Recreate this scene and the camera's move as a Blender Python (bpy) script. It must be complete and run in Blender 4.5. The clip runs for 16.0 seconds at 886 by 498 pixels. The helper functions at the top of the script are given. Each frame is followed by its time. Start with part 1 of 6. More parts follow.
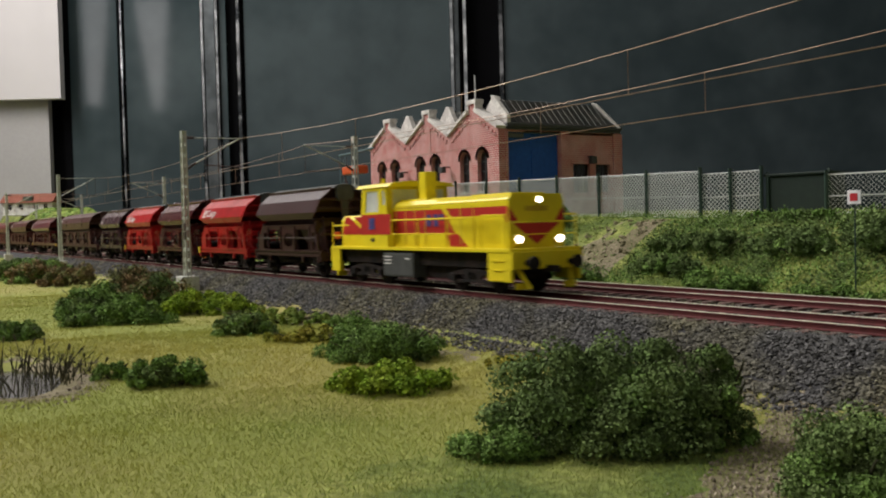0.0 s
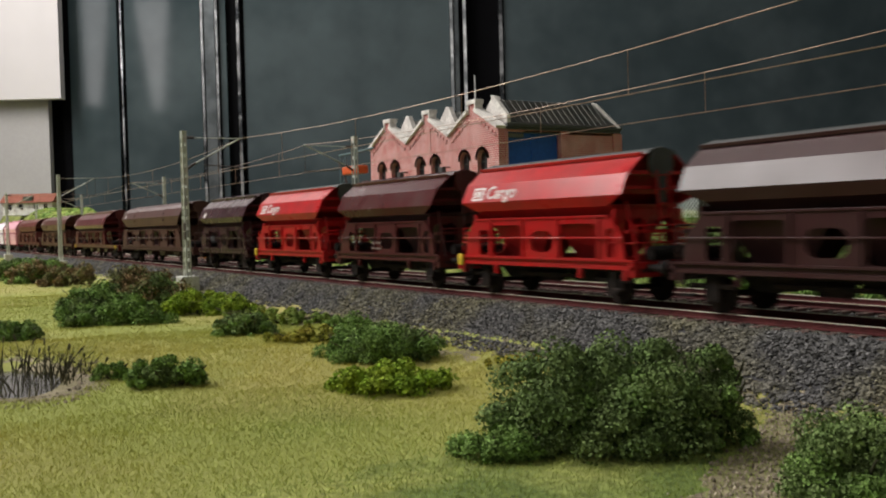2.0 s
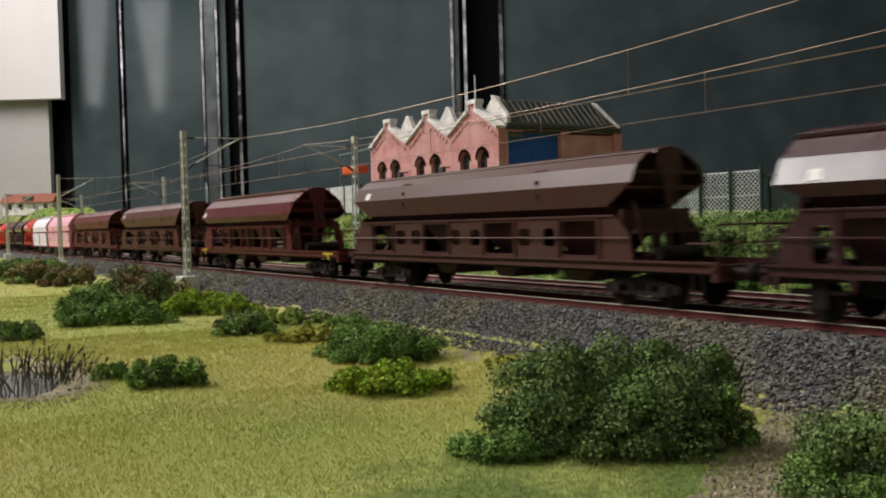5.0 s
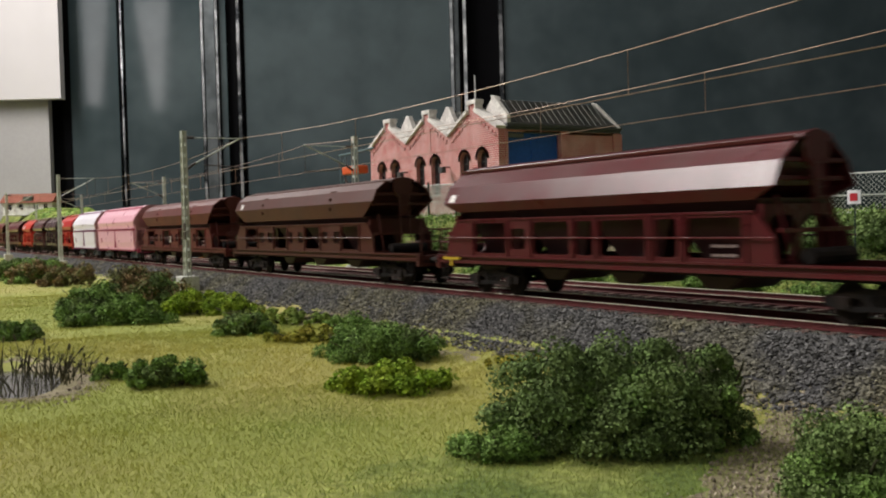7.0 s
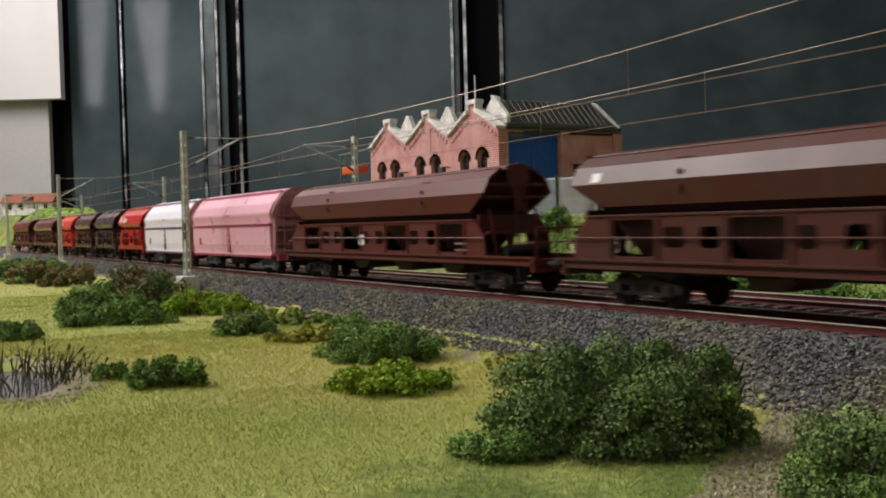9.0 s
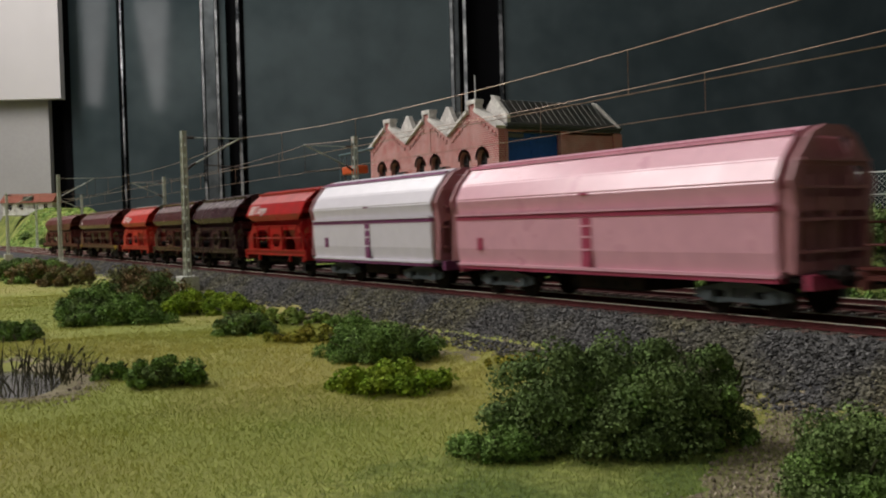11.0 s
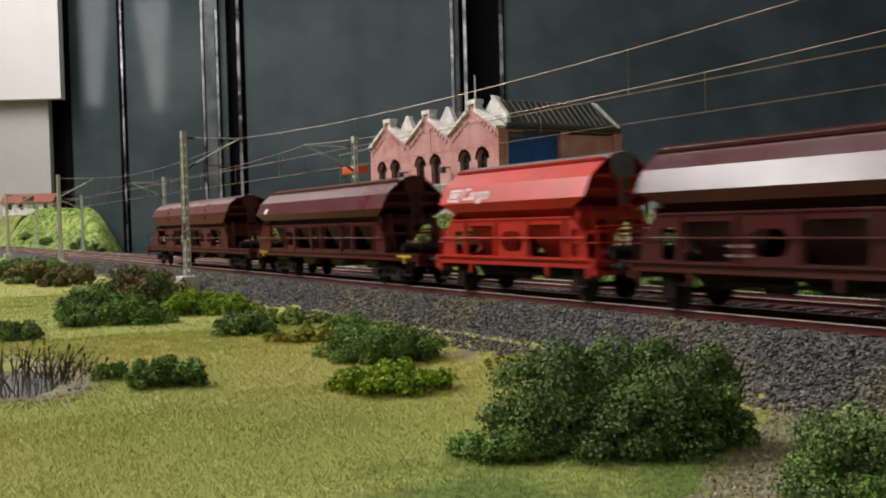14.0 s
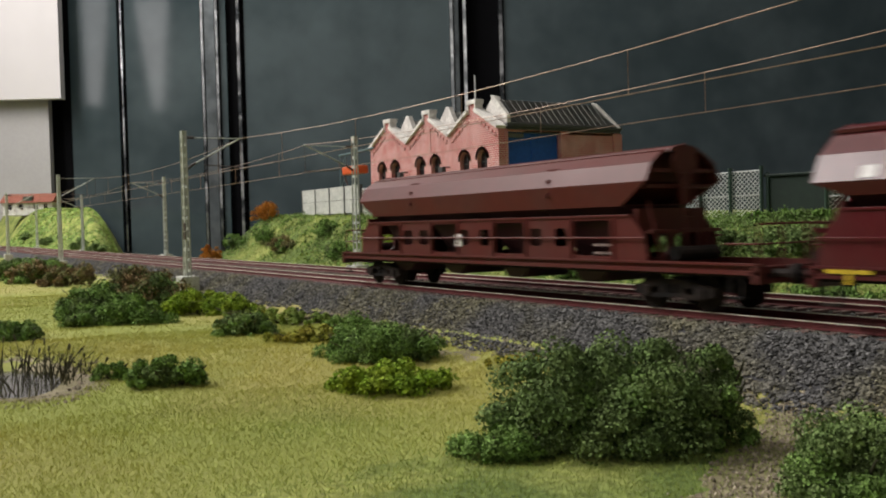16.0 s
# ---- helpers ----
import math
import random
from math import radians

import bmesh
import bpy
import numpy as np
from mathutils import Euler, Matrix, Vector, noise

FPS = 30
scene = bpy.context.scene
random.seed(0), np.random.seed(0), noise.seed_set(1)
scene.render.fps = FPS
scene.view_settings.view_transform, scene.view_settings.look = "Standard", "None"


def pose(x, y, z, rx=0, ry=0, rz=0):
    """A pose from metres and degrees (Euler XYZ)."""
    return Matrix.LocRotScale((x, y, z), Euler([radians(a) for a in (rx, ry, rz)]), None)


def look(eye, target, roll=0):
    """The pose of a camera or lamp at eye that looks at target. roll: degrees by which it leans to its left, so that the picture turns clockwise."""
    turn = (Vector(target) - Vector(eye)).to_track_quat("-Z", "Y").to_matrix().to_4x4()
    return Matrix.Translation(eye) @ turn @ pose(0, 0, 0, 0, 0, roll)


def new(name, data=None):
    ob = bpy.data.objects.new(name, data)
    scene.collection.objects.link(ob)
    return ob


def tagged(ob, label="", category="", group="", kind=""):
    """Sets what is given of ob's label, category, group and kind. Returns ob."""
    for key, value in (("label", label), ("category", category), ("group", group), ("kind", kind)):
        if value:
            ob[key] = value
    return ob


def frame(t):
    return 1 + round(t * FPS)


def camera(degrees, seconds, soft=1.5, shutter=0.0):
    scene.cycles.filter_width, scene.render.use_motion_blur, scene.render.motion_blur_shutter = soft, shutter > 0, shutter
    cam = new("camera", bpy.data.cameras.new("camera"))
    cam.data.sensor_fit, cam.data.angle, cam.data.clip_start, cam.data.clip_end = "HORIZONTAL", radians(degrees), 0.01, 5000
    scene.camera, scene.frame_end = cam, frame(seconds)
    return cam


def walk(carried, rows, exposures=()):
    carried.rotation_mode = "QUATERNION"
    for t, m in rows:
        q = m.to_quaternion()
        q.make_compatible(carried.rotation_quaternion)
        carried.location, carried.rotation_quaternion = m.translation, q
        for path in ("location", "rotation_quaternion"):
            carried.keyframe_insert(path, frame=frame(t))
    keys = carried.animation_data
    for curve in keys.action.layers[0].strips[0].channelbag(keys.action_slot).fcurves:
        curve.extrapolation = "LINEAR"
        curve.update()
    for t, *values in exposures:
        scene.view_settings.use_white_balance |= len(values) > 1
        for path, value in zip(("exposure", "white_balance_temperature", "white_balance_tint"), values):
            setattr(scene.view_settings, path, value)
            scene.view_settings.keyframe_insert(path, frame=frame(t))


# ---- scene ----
# All sizes below are written in metres of the full-size railway; the model is 1:87.
K = 1 / 87
cam = camera(52.2, 16.0, soft=2.0, shutter=0.5)
YAW, PITCH, ROLL, EYE = 32.07, 1.60, -1.44, 2.3355
fwd = Vector((-math.cos(radians(YAW)), math.sin(radians(YAW)), 0))
side = Vector((math.sin(radians(YAW)), math.cos(radians(YAW)), 0))
aim = Vector((0, 0, EYE)) + fwd * math.cos(radians(PITCH)) - Vector((0, 0, 1)) * math.sin(radians(PITCH))
stand = look((0, 0, EYE * K), aim * K, ROLL)
walk(cam, [(0, stand), (16.0, stand)], [(0, -0.24), (0.8, -0.2), (1.6, -0.06), (3.0, 0.02), (9.0, 0.02), (10.2, -0.22), (11.3, -0.55), (11.8, -0.48), (12.5, -0.25), (13.6, -0.02), (15.0, 0.04), (16.0, 0.04)])

# ---- light: a hall with ceiling tubes, no daylight ----
world = bpy.data.worlds.new("hall_air")
scene.world = world
world.use_nodes = True
world.node_tree.nodes["Background"].inputs[0].default_value = (0.75, 0.85, 1.0, 1)
world.node_tree.nodes["Background"].inputs[1].default_value = 0.19


def tube_light(name, at, target, size, power, colour):
    data = bpy.data.lights.new(name, "AREA")
    data.shape, data.size, data.size_y = "RECTANGLE", size[0], size[1]
    data.energy, data.color = power, colour
    ob = new(name, data)
    ob.matrix_world = look(at, target)
    return ob


tube_light("ceiling_tube_light", (-2.1, -1.1, 1.95), (-0.7, 0.1, 0), (2.8, 0.42), 128, (1.0, 0.97, 0.94))
tube_light("ceiling_tube_light", (-0.2, 0.1, 2.35), (-0.2, 0.12, 0), (2.0, 0.4), 13, (1.0, 0.97, 0.94))
tube_light("ceiling_tube_light", (-1.9, 0.1, 2.45), (-2.8, 1.0, 0.6), (1.2, 0.4), 26, (1.0, 0.96, 0.92))

TRACK_Y, TRACK_GAP = 17.99, 4.0
FAR_Y = TRACK_Y + TRACK_GAP

# ---- materials ----


def material(name, colour, rough=0.6, metal=0.0, vary=0.25, scale=400, bump=0.0, second=None, mix_scale=90, island=0.0, spec=0.4, obj_random=0.0):
    m = bpy.data.materials.new(name)
    m.use_nodes = True
    nt = m.node_tree
    b = nt.nodes["Principled BSDF"]
    b.inputs["Roughness"].default_value, b.inputs["Metallic"].default_value = rough, metal
    b.inputs["Specular IOR Level"].default_value = spec
    co = nt.nodes.new("ShaderNodeTexCoord")
    fine = nt.nodes.new("ShaderNodeTexNoise")
    fine.inputs["Scale"].default_value, fine.inputs["Detail"].default_value = scale, 5
    nt.links.new(co.outputs["Object"], fine.inputs["Vector"])
    big = nt.nodes.new("ShaderNodeTexNoise")
    big.inputs["Scale"].default_value, big.inputs["Detail"].default_value = mix_scale, 4
    nt.links.new(co.outputs["Object"], big.inputs["Vector"])
    ramp = nt.nodes.new("ShaderNodeMapRange")
    ramp.inputs["From Min"].default_value, ramp.inputs["From Max"].default_value = 0.4, 0.6
    nt.links.new(big.outputs["Fac"], ramp.inputs["Value"])
    mix = nt.nodes.new("ShaderNodeMix")
    mix.data_type = "RGBA"
    mix.inputs["A"].default_value = (*colour, 1)
    mix.inputs["B"].default_value = (*(second or tuple(c * (1 - vary * 0.6) for c in colour)), 1)
    nt.links.new(ramp.outputs["Result"], mix.inputs["Factor"])
    hsv = nt.nodes.new("ShaderNodeHueSaturation")
    nt.links.new(mix.outputs["Result"], hsv.inputs["Color"])
    val = nt.nodes.new("ShaderNodeMapRange")
    val.inputs["From Min"].default_value, val.inputs["From Max"].default_value = 0.25, 0.75
    val.inputs["To Min"].default_value, val.inputs["To Max"].default_value = 1 - vary, 1 + vary
    nt.links.new(fine.outputs["Fac"], val.inputs["Value"])
    out = val.outputs["Result"]
    for amount, node, sock in ((island, "ShaderNodeNewGeometry", "Random Per Island"), (obj_random, "ShaderNodeObjectInfo", "Random")):
        if amount:
            g = nt.nodes.new(node)
            r = nt.nodes.new("ShaderNodeMapRange")
            r.inputs["To Min"].default_value, r.inputs["To Max"].default_value = 1 - amount, 1 + amount
            nt.links.new(g.outputs[sock], r.inputs["Value"])
            mul = nt.nodes.new("ShaderNodeMath")
            mul.operation = "MULTIPLY"
            nt.links.new(out, mul.inputs[0])
            nt.links.new(r.outputs["Result"], mul.inputs[1])
            out = mul.outputs[0]
    nt.links.new(out, hsv.inputs["Value"])
    nt.links.new(hsv.outputs["Color"], b.inputs["Base Color"])
    if bump:
        bp = nt.nodes.new("ShaderNodeBump")
        bp.inputs["Strength"].default_value, bp.inputs["Distance"].default_value = bump, 0.0006
        nt.links.new(fine.outputs["Fac"], bp.inputs["Height"])
        nt.links.new(bp.outputs["Normal"], b.inputs["Normal"])
    rr = nt.nodes.new("ShaderNodeMapRange")
    rr.inputs["To Min"].default_value, rr.inputs["To Max"].default_value = max(0.03, rough - 0.1), min(1, rough + 0.1)
    nt.links.new(big.outputs["Fac"], rr.inputs["Value"])
    nt.links.new(rr.outputs["Result"], b.inputs["Roughness"])
    return m


def glow(name, colour, strength):
    m = bpy.data.materials.new(name)
    m.use_nodes = True
    b = m.node_tree.nodes["Principled BSDF"]
    b.inputs["Base Color"].default_value = (*colour, 1)
    b.inputs["Emission Color"].default_value = (*colour, 1)
    b.inputs["Emission Strength"].default_value = strength
    return m


M = dict(
    ground=material("meadow_ground", (0.31, 0.285, 0.095), 0.95, vary=0.15, scale=700, bump=0.4, second=(0.25, 0.275, 0.075), mix_scale=9, spec=0.1),
    soil=material("dry_soil", (0.24, 0.205, 0.135), 0.95, vary=0.45, scale=900, bump=0.8, second=(0.17, 0.15, 0.085), mix_scale=60, spec=0.1),
    grass=material("grass_fibre", (0.50, 0.46, 0.125), 0.85, vary=0.12, scale=300, second=(0.40, 0.43, 0.11), mix_scale=8, island=0.1, spec=0.15),
    greengrass=material("green_grass_fibre", (0.29, 0.36, 0.085), 0.85, vary=0.14, scale=300, second=(0.32, 0.35, 0.11), mix_scale=14, island=0.1, spec=0.1),
    bank=material("bank_turf", (0.11, 0.15, 0.042), 0.95, vary=0.5, scale=500, bump=0.8, second=(0.27, 0.29, 0.085), mix_scale=35, spec=0.1),
    ballast=material("ballast_bed", (0.055, 0.053, 0.055), 0.9, vary=0.5, scale=900, bump=1.0, spec=0.2),
    stone=material("ballast_stone", (0.085, 0.082, 0.080), 0.85, vary=0.3, scale=600, second=(0.125, 0.115, 0.075), mix_scale=30, island=0.7, spec=0.25),
    pebble=material("pale_pebble", (0.33, 0.28, 0.21), 0.85, vary=0.3, scale=500, second=(0.20, 0.165, 0.12), mix_scale=200, island=0.45, spec=0.2),
    rail=material("rusty_rail", (0.095, 0.018, 0.017), 0.7, vary=0.25, scale=500, spec=0.3),
    # Worn metal; the lamp's reflection on the heads is put in as pale colour.
    railtop=material("worn_rail_head_glint", (0.86, 0.81, 0.66), 0.30, metal=0.0, vary=0.15, scale=500),
    sleeper=material("brown_sleeper", (0.09, 0.045, 0.038), 0.85, vary=0.3, scale=500, second=(0.16, 0.11, 0.09), mix_scale=500, obj_random=0.3),
    mast=material("grey_green_mast", (0.46, 0.48, 0.42), 0.6, vary=0.2, scale=500),
    concrete=material("pale_concrete", (0.50, 0.50, 0.46), 0.9, vary=0.25, scale=500, bump=0.3),
    wire=material("bronze_wire", (0.29, 0.20, 0.14), 0.42, metal=0.6, vary=0.3, scale=200),
    insulator=material("dark_insulator", (0.05, 0.035, 0.03), 0.4),
    dark=material("black_running_gear", (0.012, 0.0105, 0.010), 0.75, vary=0.5, scale=400, second=(0.026, 0.018, 0.015), mix_scale=150, spec=0.15),
    bogiegrey=material("blue_grey_bogie", (0.10, 0.12, 0.135), 0.6, vary=0.3, scale=300),
    brick=None, coping=material("white_coping", (0.72, 0.69, 0.64), 0.75, vary=0.2, scale=500, second=(0.55, 0.52, 0.48), mix_scale=120),
    roof=material("dark_sheet_roof", (0.075, 0.078, 0.07), 0.6, vary=0.35, scale=350, second=(0.12, 0.115, 0.10), mix_scale=60),
    blue=material("blue_gate_paint", (0.012, 0.085, 0.38), 0.5, vary=0.15, scale=300),
    glass=material("dark_window_glass", (0.015, 0.017, 0.02), 0.12, vary=0.2, scale=100, spec=0.6),
    iron=material("window_iron", (0.05, 0.05, 0.05), 0.6),
    fence=material("galvanised_mesh", (0.78, 0.80, 0.78), 0.5, metal=0.2, vary=0.15, scale=500),
    fencepost=material("dark_green_post", (0.025, 0.05, 0.035), 0.5, vary=0.2, scale=300),
    hut=material("dark_green_hut", (0.007, 0.020, 0.012), 0.6, vary=0.25, scale=200),
    panel=material("dark_teal_panel", (0.030, 0.043, 0.047), 0.0, vary=0.12, scale=8, second=(0.05, 0.066, 0.07), mix_scale=2.0, spec=0.45),
    gap=material("gap_shade_black", (0.002, 0.002, 0.0025), 0.8, spec=0.05),
    trim=material("glossy_edge_strip", (0.55, 0.56, 0.58), 0.25, metal=0.9, vary=0.5, scale=60, second=(0.06, 0.065, 0.07), mix_scale=14),
    whitetrim=material("pale_edge_strip", (0.62, 0.63, 0.64), 0.3, metal=0.3, vary=0.4, scale=60, second=(0.2, 0.21, 0.22), mix_scale=16),
    dulltrim=material("dull_grey_edge", (0.10, 0.11, 0.115), 0.35, metal=0.5, vary=0.5, scale=18, second=(0.07, 0.08, 0.085), mix_scale=6),
    board=material("white_board", (0.56, 0.53, 0.53), 0.7, vary=0.04, scale=6, second=(0.53, 0.50, 0.50), mix_scale=2),
    board2=material("pale_grey_board", (0.36, 0.345, 0.345), 0.7, vary=0.06, scale=6),
    hall=material("hall_wall_paint", (0.30, 0.29, 0.28), 0.9, vary=0.1, scale=5),
    hallfloor=material("hall_floor_covering", (0.10, 0.095, 0.09), 0.8, vary=0.2, scale=20),
    tile=material("orange_roof_tile", (0.20, 0.06, 0.035), 0.8, vary=0.3, scale=500),
    plaster=material("white_plaster", (0.65, 0.63, 0.6), 0.9, vary=0.15, scale=300),
    water=material("pond_water", (0.055, 0.052, 0.046), 0.12, vary=0.25, scale=120, spec=0.6),
    orange=material("orange_paint", (0.62, 0.10, 0.02), 0.5, vary=0.15, scale=200),
    grey_blue=material("blue_grey_steel", (0.10, 0.16, 0.17), 0.5),
    signred=material("sign_red", (0.5, 0.02, 0.03), 0.5), signwhite=material("sign_white", (0.8, 0.8, 0.8), 0.5),
    yellow=material("loco_yellow", (0.78, 0.63, 0.014), 0.42, vary=0.06, scale=300, spec=0.35),
    locored=material("loco_red", (0.46, 0.022, 0.02), 0.42, vary=0.08, scale=300),
    locoblue=material("loco_blue_digits", (0.06, 0.05, 0.20), 0.5),
    tank=material("grey_tank", (0.06, 0.062, 0.06), 0.6, vary=0.2, scale=300),
    cabglass=material("cab_glazing", (0.62, 0.64, 0.60), 0.1, vary=0.2, scale=120, spec=0.6),
    whitemark=material("white_marking", (0.75, 0.72, 0.70), 0.6),
    fadedmark=material("faded_pale_marking", (0.24, 0.17, 0.16), 0.7, vary=0.4, scale=900),
    yellowmark=material("yellow_marking", (0.6, 0.42, 0.02), 0.6),
    headlight=glow("lit_headlight", (1.0, 0.96, 0.88), 9.0),
    taillight=material("red_lamp", (0.55, 0.03, 0.01), 0.4),
    window_light=glow("bright_hall_window", (1.0, 0.96, 0.96), 3.6),
)


def brick_material():
    m = material("red_brickwork", (0.38, 0.075, 0.065), 0.85, vary=0.3, scale=220, second=(0.48, 0.20, 0.18), mix_scale=70)
    nt = m.node_tree
    b = nt.nodes["Principled BSDF"]
    src = b.inputs["Base Color"].links[0].from_socket
    co = nt.nodes.new("ShaderNodeTexCoord")
    sep = nt.nodes.new("ShaderNodeSeparateXYZ")
    nt.links.new(co.outputs["Object"], sep.inputs[0])
    add = nt.nodes.new("ShaderNodeMath")
    nt.links.new(sep.outputs["X"], add.inputs[0])
    nt.links.new(sep.outputs["Y"], add.inputs[1])
    com = nt.nodes.new("ShaderNodeCombineXYZ")
    nt.links.new(add.outputs[0], com.inputs["X"])
    nt.links.new(sep.outputs["Z"], com.inputs["Y"])
    br = nt.nodes.new("ShaderNodeTexBrick")
    br.inputs["Scale"].default_value = 1 / (0.50 * K)
    br.inputs["Brick Width"].default_value, br.inputs["Row Height"].default_value = 0.62, 0.30
    br.inputs["Mortar Size"].default_value, br.inputs["Mortar Smooth"].default_value = 0.042, 0.2
    nt.links.new(com.outputs[0], br.inputs["Vector"])
    mix = nt.nodes.new("ShaderNodeMix")
    mix.data_type = "RGBA"
    nt.links.new(br.outputs["Fac"], mix.inputs["Factor"])
    nt.links.new(src, mix.inputs["A"])
    mix.inputs["B"].default_value = (0.60, 0.43, 0.40, 1)
    nt.links.new(mix.outputs["Result"], b.inputs["Base Color"])
    return m


M["brick"] = brick_material()


def paint(name, colour, rough=0.5, dirt=(0.06, 0.045, 0.038)):
    return material(name, colour, rough, vary=0.10, scale=260, second=tuple(c * 0.8 + d * 0.2 for c, d in zip(colour, dirt)), mix_scale=55, spec=0.27)


def leaf_material(name, a, b):
    return material(name, a, 0.8, vary=0.25, scale=260, second=b, mix_scale=130, island=0.6, spec=0.06)


LEAF = dict(
    dark=leaf_material("dark_foliage", (0.155, 0.215, 0.075), (0.10, 0.15, 0.05)),
    mid=leaf_material("mid_green_foliage", (0.18, 0.28, 0.075), (0.12, 0.205, 0.05)),
    lime=leaf_material("lime_foliage", (0.26, 0.34, 0.035), (0.18, 0.28, 0.03)),
    brown=leaf_material("brownish_foliage", (0.22, 0.15, 0.075), (0.14, 0.145, 0.06)),
    orange=leaf_material("autumn_foliage", (0.42, 0.17, 0.02), (0.30, 0.12, 0.02)),
    yellow=leaf_material("yellow_green_tufts", (0.36, 0.32, 0.06), (0.24, 0.26, 0.05)),
    turf=leaf_material("bank_grass_fibre", (0.27, 0.33, 0.085), (0.19, 0.27, 0.065)),
    reed=leaf_material("dry_reed", (0.05, 0.05, 0.03), (0.09, 0.085, 0.05)),
)

# ---- mesh helpers ----


def part(name, bm, mat, parent=None, label=""):
    """Links a mesh drawn in full-size metres as one object, scaled down."""
    me = bpy.data.meshes.new(name)
    for v in bm.verts:
        v.co *= K
    bmesh.ops.recalc_face_normals(bm, faces=bm.faces)
    bm.to_mesh(me)
    bm.free()
    me.materials.append(mat)
    ob = new(name, me)
    ob.parent = parent
    if label:
        tagged(ob, label)
    return ob


def soup(name, verts, faces, mat, parent=None, label=""):
    me = bpy.data.meshes.new(name)
    me.from_pydata((np.asarray(verts) * K).tolist(), [], faces if isinstance(faces, list) else faces.tolist())
    me.materials.append(mat)
    ob = new(name, me)
    ob.parent = parent
    if label:
        tagged(ob, label)
    return ob


def thing(name, at=(0, 0, 0), rz=0, label="", category="", group="", kind=""):
    ob = new(name)
    ob.empty_display_size = 0.01
    ob.matrix_world = pose(at[0] * K, at[1] * K, at[2] * K, 0, 0, rz)
    return tagged(ob, label, category, group, kind)


def box(bm, lo, hi, bevel=0.0):
    lo, hi = Vector(lo), Vector(hi)
    got = bmesh.ops.create_cube(bm, size=1, matrix=Matrix.Translation((lo + hi) / 2) @ Matrix.Diagonal((*(hi - lo), 1)))
    if bevel:
        edges = list({e for v in got["verts"] for e in v.link_edges})
        bmesh.ops.bevel(bm, geom=edges, offset=bevel, segments=2, affect="EDGES", profile=0.6)
    return bm


def boxes(*specs, bevel=0.0):
    bm = bmesh.new()
    for lo, hi in specs:
        box(bm, lo, hi, bevel)
    return bm


def rod(bm, a, b, r, seg=6, r2=None):
    a, b = Vector(a), Vector(b)
    d = b - a
    m = Matrix.Translation((a + b) / 2) @ d.to_track_quat("Z", "Y").to_matrix().to_4x4()
    bmesh.ops.create_cone(bm, cap_ends=True, segments=seg, radius1=r, radius2=r if r2 is None else r2, depth=d.length, matrix=m)
    return bm


def rods(*specs, seg=6):
    bm = bmesh.new()
    for a, b, r in specs:
        rod(bm, a, b, r, seg)
    return bm


def prism(profile, x0, x1, bm=None):
    """A closed profile of (y, z) drawn out along x."""
    bm = bm or bmesh.new()
    a = [bm.verts.new((x0, y, z)) for y, z in profile]
    b = [bm.verts.new((x1, y, z)) for y, z in profile]
    n = len(profile)
    bm.faces.new(a)
    bm.faces.new(b[::-1])
    for i in range(n):
        bm.faces.new((a[i], b[i], b[(i + 1) % n], a[(i + 1) % n]))
    return bm


def plate(outline, holes, thick, put, bm=None):
    """A flat sheet with holes; put(u, v, w) gives a point, w runs through the thickness."""
    bm = bm or bmesh.new()
    edges = []
    for loop in [outline, *holes]:
        vs = [bm.verts.new((u, v, 0)) for u, v in loop]
        edges += [bm.edges.new((vs[i], vs[(i + 1) % len(vs)])) for i in range(len(vs))]
    got = bmesh.ops.triangle_fill(bm, edges=edges, use_beauty=True, use_dissolve=False, normal=(0, 0, 1))
    faces = [g for g in got["geom"] if isinstance(g, bmesh.types.BMFace)]
    base = list({v for f in faces for v in f.verts})
    ext = bmesh.ops.extrude_face_region(bm, geom=faces)
    top = [g for g in ext["geom"] if isinstance(g, bmesh.types.BMVert)]
    for v in top:
        v.co = Vector(put(v.co.x, v.co.y, thick))
    for v in base:
        v.co = Vector(put(v.co.x, v.co.y, 0))
    return bm


def rounded(u0, v0, u1, v1, r=0.1, n=3):
    pts = []
    for cu, cv, a0 in ((u1 - r, v1 - r, 0), (u0 + r, v1 - r, 90), (u0 + r, v0 + r, 180), (u1 - r, v0 + r, 270)):
        for i in range(n + 1):
            a = radians(a0 + 90 * i / n)
            pts.append((cu + r * math.cos(a), cv + r * math.sin(a)))
    return pts


def arch(u0, u1, v0, v1, n=8):
    r = (u1 - u0) / 2
    return [(u0, v0), (u1, v0)] + [((u0 + u1) / 2 + r * math.cos(math.pi * i / n), v1 - r + r * math.sin(math.pi * i / n)) for i in range(n + 1)]


def tube(points, r, seg=5):
    """One bent rod through all points, its rings joined up."""
    bm = bmesh.new()
    rings = []
    for i, p in enumerate(points):
        d = (points[min(i + 1, len(points) - 1)] - points[max(i - 1, 0)]).normalized()
        q = d.to_track_quat("Z", "Y")
        rings.append([bm.verts.new(p + q @ Vector((r * math.cos(2 * math.pi * k / seg), r * math.sin(2 * math.pi * k / seg), 0))) for k in range(seg)])
    for a, b in zip(rings[:-1], rings[1:]):
        for k in range(seg):
            bm.faces.new((a[k], a[(k + 1) % seg], b[(k + 1) % seg], b[k]))
    return bm


